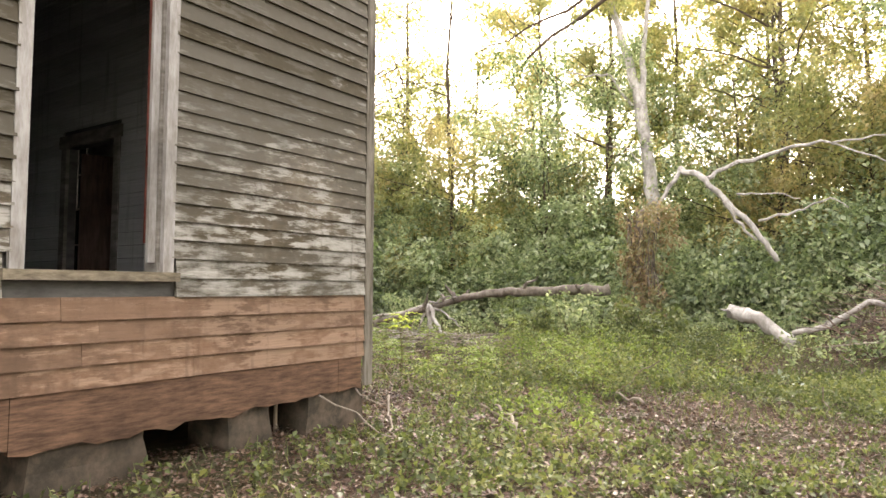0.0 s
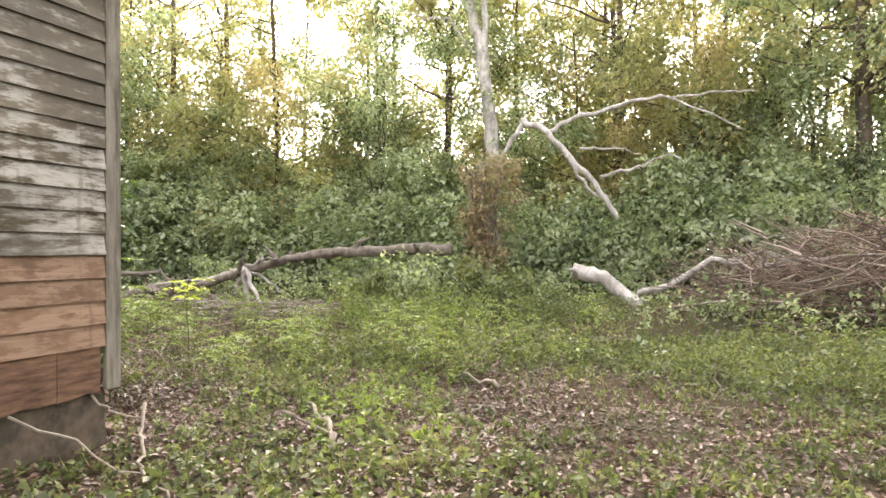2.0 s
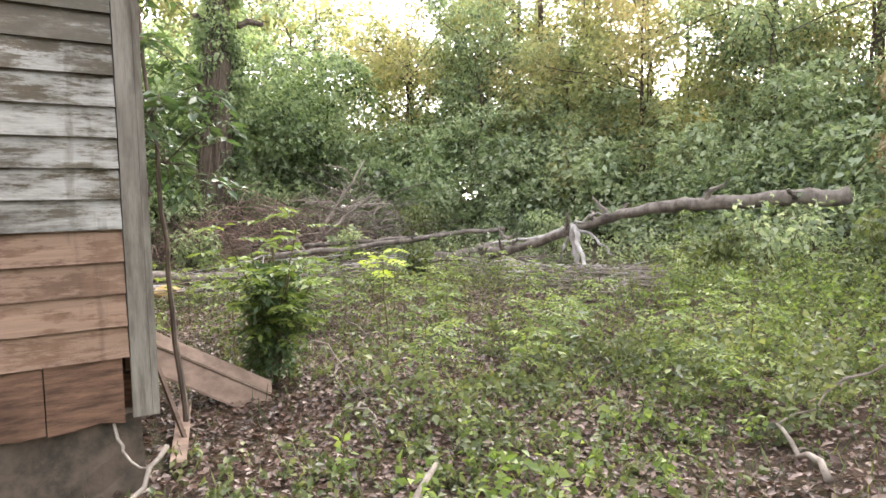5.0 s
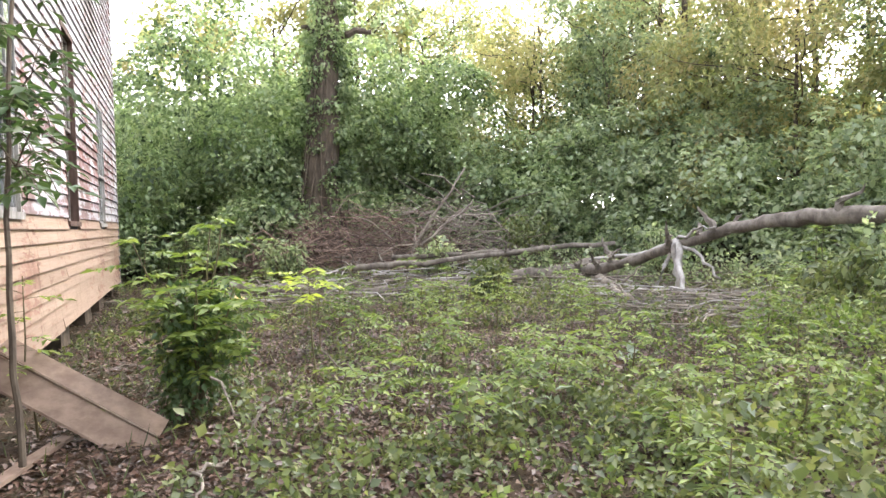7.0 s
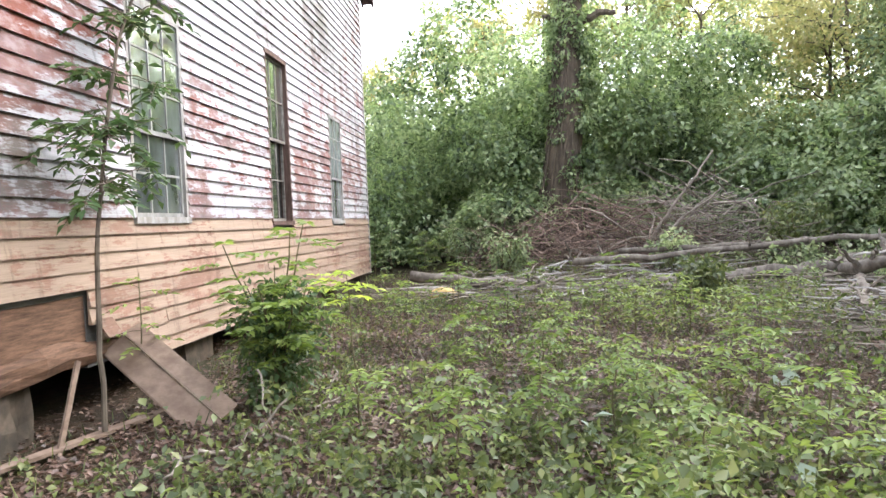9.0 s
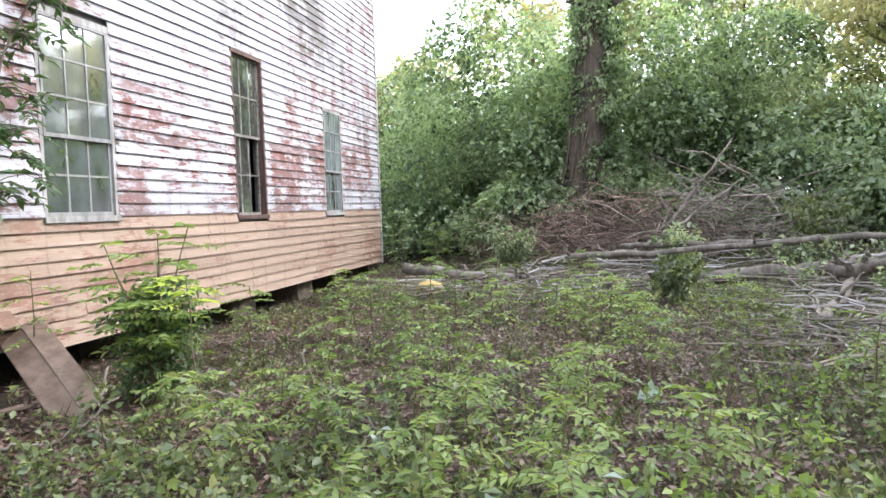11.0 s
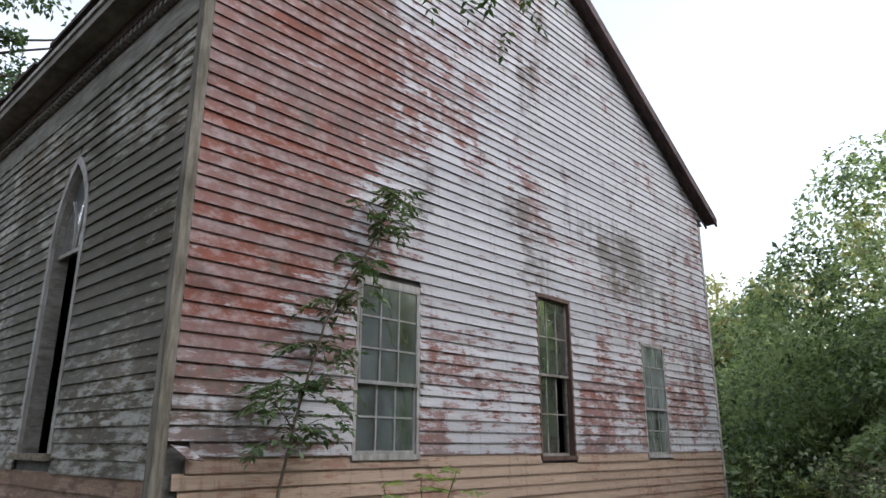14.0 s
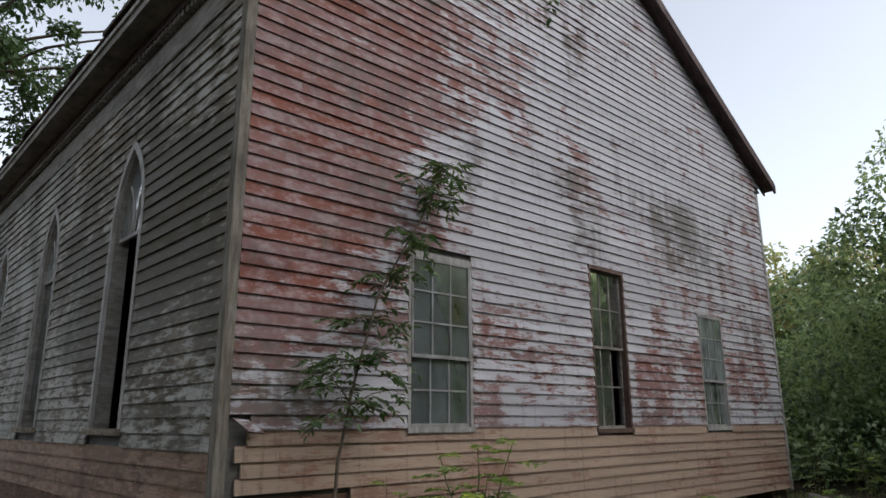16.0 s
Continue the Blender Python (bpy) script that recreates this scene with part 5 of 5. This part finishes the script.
def weeds(name, label, n, box, lo, hi, per, leaf, mat, power=1.0, seed=1, thr=0.45, soft=True):
    """Small leafy plants in drifts over a stretch of ground."""
    r = np.random.default_rng(seed)
    x, y = r.uniform(box[0], box[1], n), r.uniform(box[2], box[3], n)
    e = np.minimum(np.minimum(x - box[0], box[1] - x), np.minimum(y - box[2], box[3] - y))
    fade = np.clip(1 - e / 2.0, 0, 1) if soft else 0.0
    drift = 0.5 + 0.25 * np.sin(x * 0.9 + 1.7 * np.sin(y * 0.5 + seed)) + 0.25 * np.cos(y * 0.8 - x * 0.35 + seed)
    keep = ~in_house(x, y, 0.05) & ~((x > -7.0) & (x < -5.4) & (y < 7.3)) & ~((y < 7.0) & (x < -1.5) & (x > -5.5) & (r.random(n) < 0.2)) & (drift - 0.9 * fade + r.normal(0, 0.16, n) > thr)
    x, y, drift = x[keep], y[keep], drift[keep]
    m = len(x)
    h = r.uniform(lo, hi, m) * (0.5 + 0.8 * drift)
    i = np.repeat(np.arange(m), per)
    k = r.random(len(i)) ** 0.7
    a = r.uniform(0, 6.28, len(i))
    d = np.stack([np.cos(a), np.sin(a), r.uniform(-0.1, 0.7, len(i))], 1)
    p = np.stack([x[i], y[i], gz(x[i], y[i]) + 0.01 + h[i] * k], 1) + d * (0.22 * h[i] * r.random(len(i)))[:, None]
    return tagged(leaves(name, p, d, np.full(len(p), leaf) * (0.6 + 0.6 * h[i] / hi), mat, r, droop=0.2, slim=0.6), label, "weeds", kind="stuff")


weeds("weeds", "low green weeds growing through the leaf litter", 15000, (-20, 6, 1, 20.5), 0.03, 0.15, 8, 0.05, weed_leaf, 1, 3, 0.44)
weeds("weeds", "small rosettes of green leaves among dry leaves", 12000, (-6.5, 7, 3.6, 13.5), 0.03, 0.13, 10, 0.052, weed_leaf, 1, 21, 0.3)
weeds("weeds", "green patch of knee-high weeds", 3600, (-9.5, 3.5, 8.0, 17.5), 0.12, 0.58, 26, 0.055, weed_leaf, 1, 5, 0.47)
weeds("weeds", "yellow-green leafy weeds in the clearing", 1300, (-9, 3.5, 8.5, 15.5), 0.15, 0.5, 24, 0.052, sapling_leaf, 1, 6, 0.54)
weeds("weeds", "young leafy growth beside the church corner", 620, (-5.4, -1.8, 5.6, 10.5), 0.08, 0.3, 14, 0.055, sapling_leaf, 1, 8, 0.3)
weeds("weeds", "loose green plants across the clearing", 2300, (-19, -3.0, 5.6, 16), 0.1, 0.42, 18, 0.05, weed_leaf, 1, 12, 0.57)
weeds("weeds", "dull green plants among the branches", 1900, (-20, 4, 12.5, 21), 0.2, 0.6, 14, 0.09, hedge_leaf, 1, 14, 0.4)
weeds("weeds", "silvery broad leaves scattered in the grass", 26, (-9, 2, 7, 14), 0.1, 0.25, 6, 0.10, ivory_leaf, 1, 16, 0.3)
# grass
n = 22000
x, y = R.uniform(-19, 4, n), R.uniform(1, 19, n)
keep = ~in_house(x, y, 0.05) & ~((y < 7.5) & (R.random(n) < 0.35))
x, y = x[keep], y[keep]
n = len(x)
a = R.uniform(0, 6.28, n)
along = np.stack([np.cos(a) * 0.6, np.sin(a) * 0.6, np.ones(n)], 1)
normal = np.stack([np.cos(a), np.sin(a), np.full(n, 0.2)], 1)
ln = R.uniform(0.06, 0.2, n)
tagged(new("grass", leaf_mesh("grass", np.stack([x, y, gz(x, y)], 1), along, normal, ln, np.full(n, 0.009), weed_leaf)), "thin green grass blades in the clearing", "grass", kind="stuff")

# ---------------- clapboards ----------------
def board(p0, p1, q0, q1, outward, mat, parent, lip=0.03, thin=0.006, groove=0.011):
    """One lapped board: p0-p1 its lower edge, q0-q1 its upper edge on the wall's face, outward the wall's normal."""
    o = Vector(outward)
    p0, p1, q0, q1 = (Vector(v) for v in (p0, p1, q0, q1))
    p0.z += groove
    p1.z += groove
    v = [p0 - o * 0.004, p1 - o * 0.004, q1 - o * 0.004, q0 - o * 0.004, p0 + o * lip, p1 + o * lip, q1 + o * thin, q0 + o * thin]
    f = [(0, 1, 2, 3), (7, 6, 5, 4), (0, 4, 5, 1), (1, 5, 6, 2), (2, 6, 7, 3), (3, 7, 4, 0)]
    ob = new("clapboard", mesh_of("clapboard", v, f, mat))
    ob.parent = parent
    return ob


def spans(a, b, holes):
    out = [(a, b)]
    for h0, h1 in holes:
        out = [s for u, w in out for s in ((u, min(w, h0)), (max(u, h1), w)) if s[1] - s[0] > 0.04]
    return out


rb = random.Random(5)
z = 0.33
while z < EAVE + 0.2 + 6.6 * SLOPE:
    z1 = z + GP + 0.012
    x0, x1 = WX + 0.09, SX - 0.088
    if z > EAVE + 0.08:
        x0, x1 = RX - 6.64, RX + 6.64
    if z < 0.62:
        x1 = -7.02 if z < 0.5 else -6.66
    elif z < 0.9:
        x1 = -6.5
    elif z < 1.65:
        x1 = SX - 0.16 - rb.uniform(0, 0.16)
    def top_x(zz):
        return 6.22 if zz < EAVE + 0.12 else 6.64 - max(0.0, (zz - EAVE - 0.24) / SLOPE)
    hs = [(wx0 - 0.024, wx1 + 0.024) for wx0, wx1, wz0, wz1 in gable_windows if z1 > wz0 + 0.03 and z < wz1 - 0.02]
    for a, b in spans(max(x0, RX - top_x(z)), min(x1, RX + top_x(z)), hs):
        u = a
        while u < b - 0.01:
            w = b if b - u < 4.2 else u + rb.uniform(2.2, 4.0)
            ta, tb = max(u, RX - top_x(z1)), min(w, RX + top_x(z1))
            sag = rb.uniform(-0.004, 0.004) - (0.02 if z < 0.95 and w > -7.5 else 0)
            if ta < tb:
                raw = z < 1.53
                board((u + 0.0015, GY, z + sag), (w - 0.0015, GY, z + sag * 0.3), (ta + 0.0015, GY, z1), (tb - 0.0015, GY, z1), (0, 1, 0), gable_raw if raw else gable_paint, wall_n, 0.031 + rb.uniform(-0.003, 0.004))
            u = w
    z += GP

zs = []
z = 1.41
while z < EAVE - 0.45:
    zs.append((z, SP))
    z += SP
z = 1.41 - SPL
while z > 0.6:
    zs.append((z, SPL))
    z -= SPL
for z, p in zs:
    z1 = z + p + 0.012
    hs = []
    for wy in side_windows:
        if z1 > WIN_SILL - 0.06 and z < WIN_TOP + 0.1:
            hw = WIN_HALF + 0.065 if z < WIN_SPRING else arch_half(min(z + 0.05, WIN_TOP + 0.07), WIN_HALF + 0.065, WIN_TOP + 0.09)
            if z < WIN_SILL:
                hw = 0.66
            if hw > 0.02:
                hs.append((wy - hw, wy + hw))
    for a, b in spans(BY, GY - 0.104, hs):
        u = b
        while u > a + 0.01:
            w = a if u - a < 4.0 else u - rb.uniform(2.0, 3.8)
            sag = rb.uniform(-0.006, 0.004)
            board((SX, w + 0.0015, z + sag), (SX, u - 0.0015, z - sag * 0.4), (SX, w + 0.0015, z1), (SX, u - 0.0015, z1), (1, 0, 0), side_raw if z < 1.4 else side_paint, wall_e, 0.031 + rb.uniform(-0.003, 0.005))
            u = w
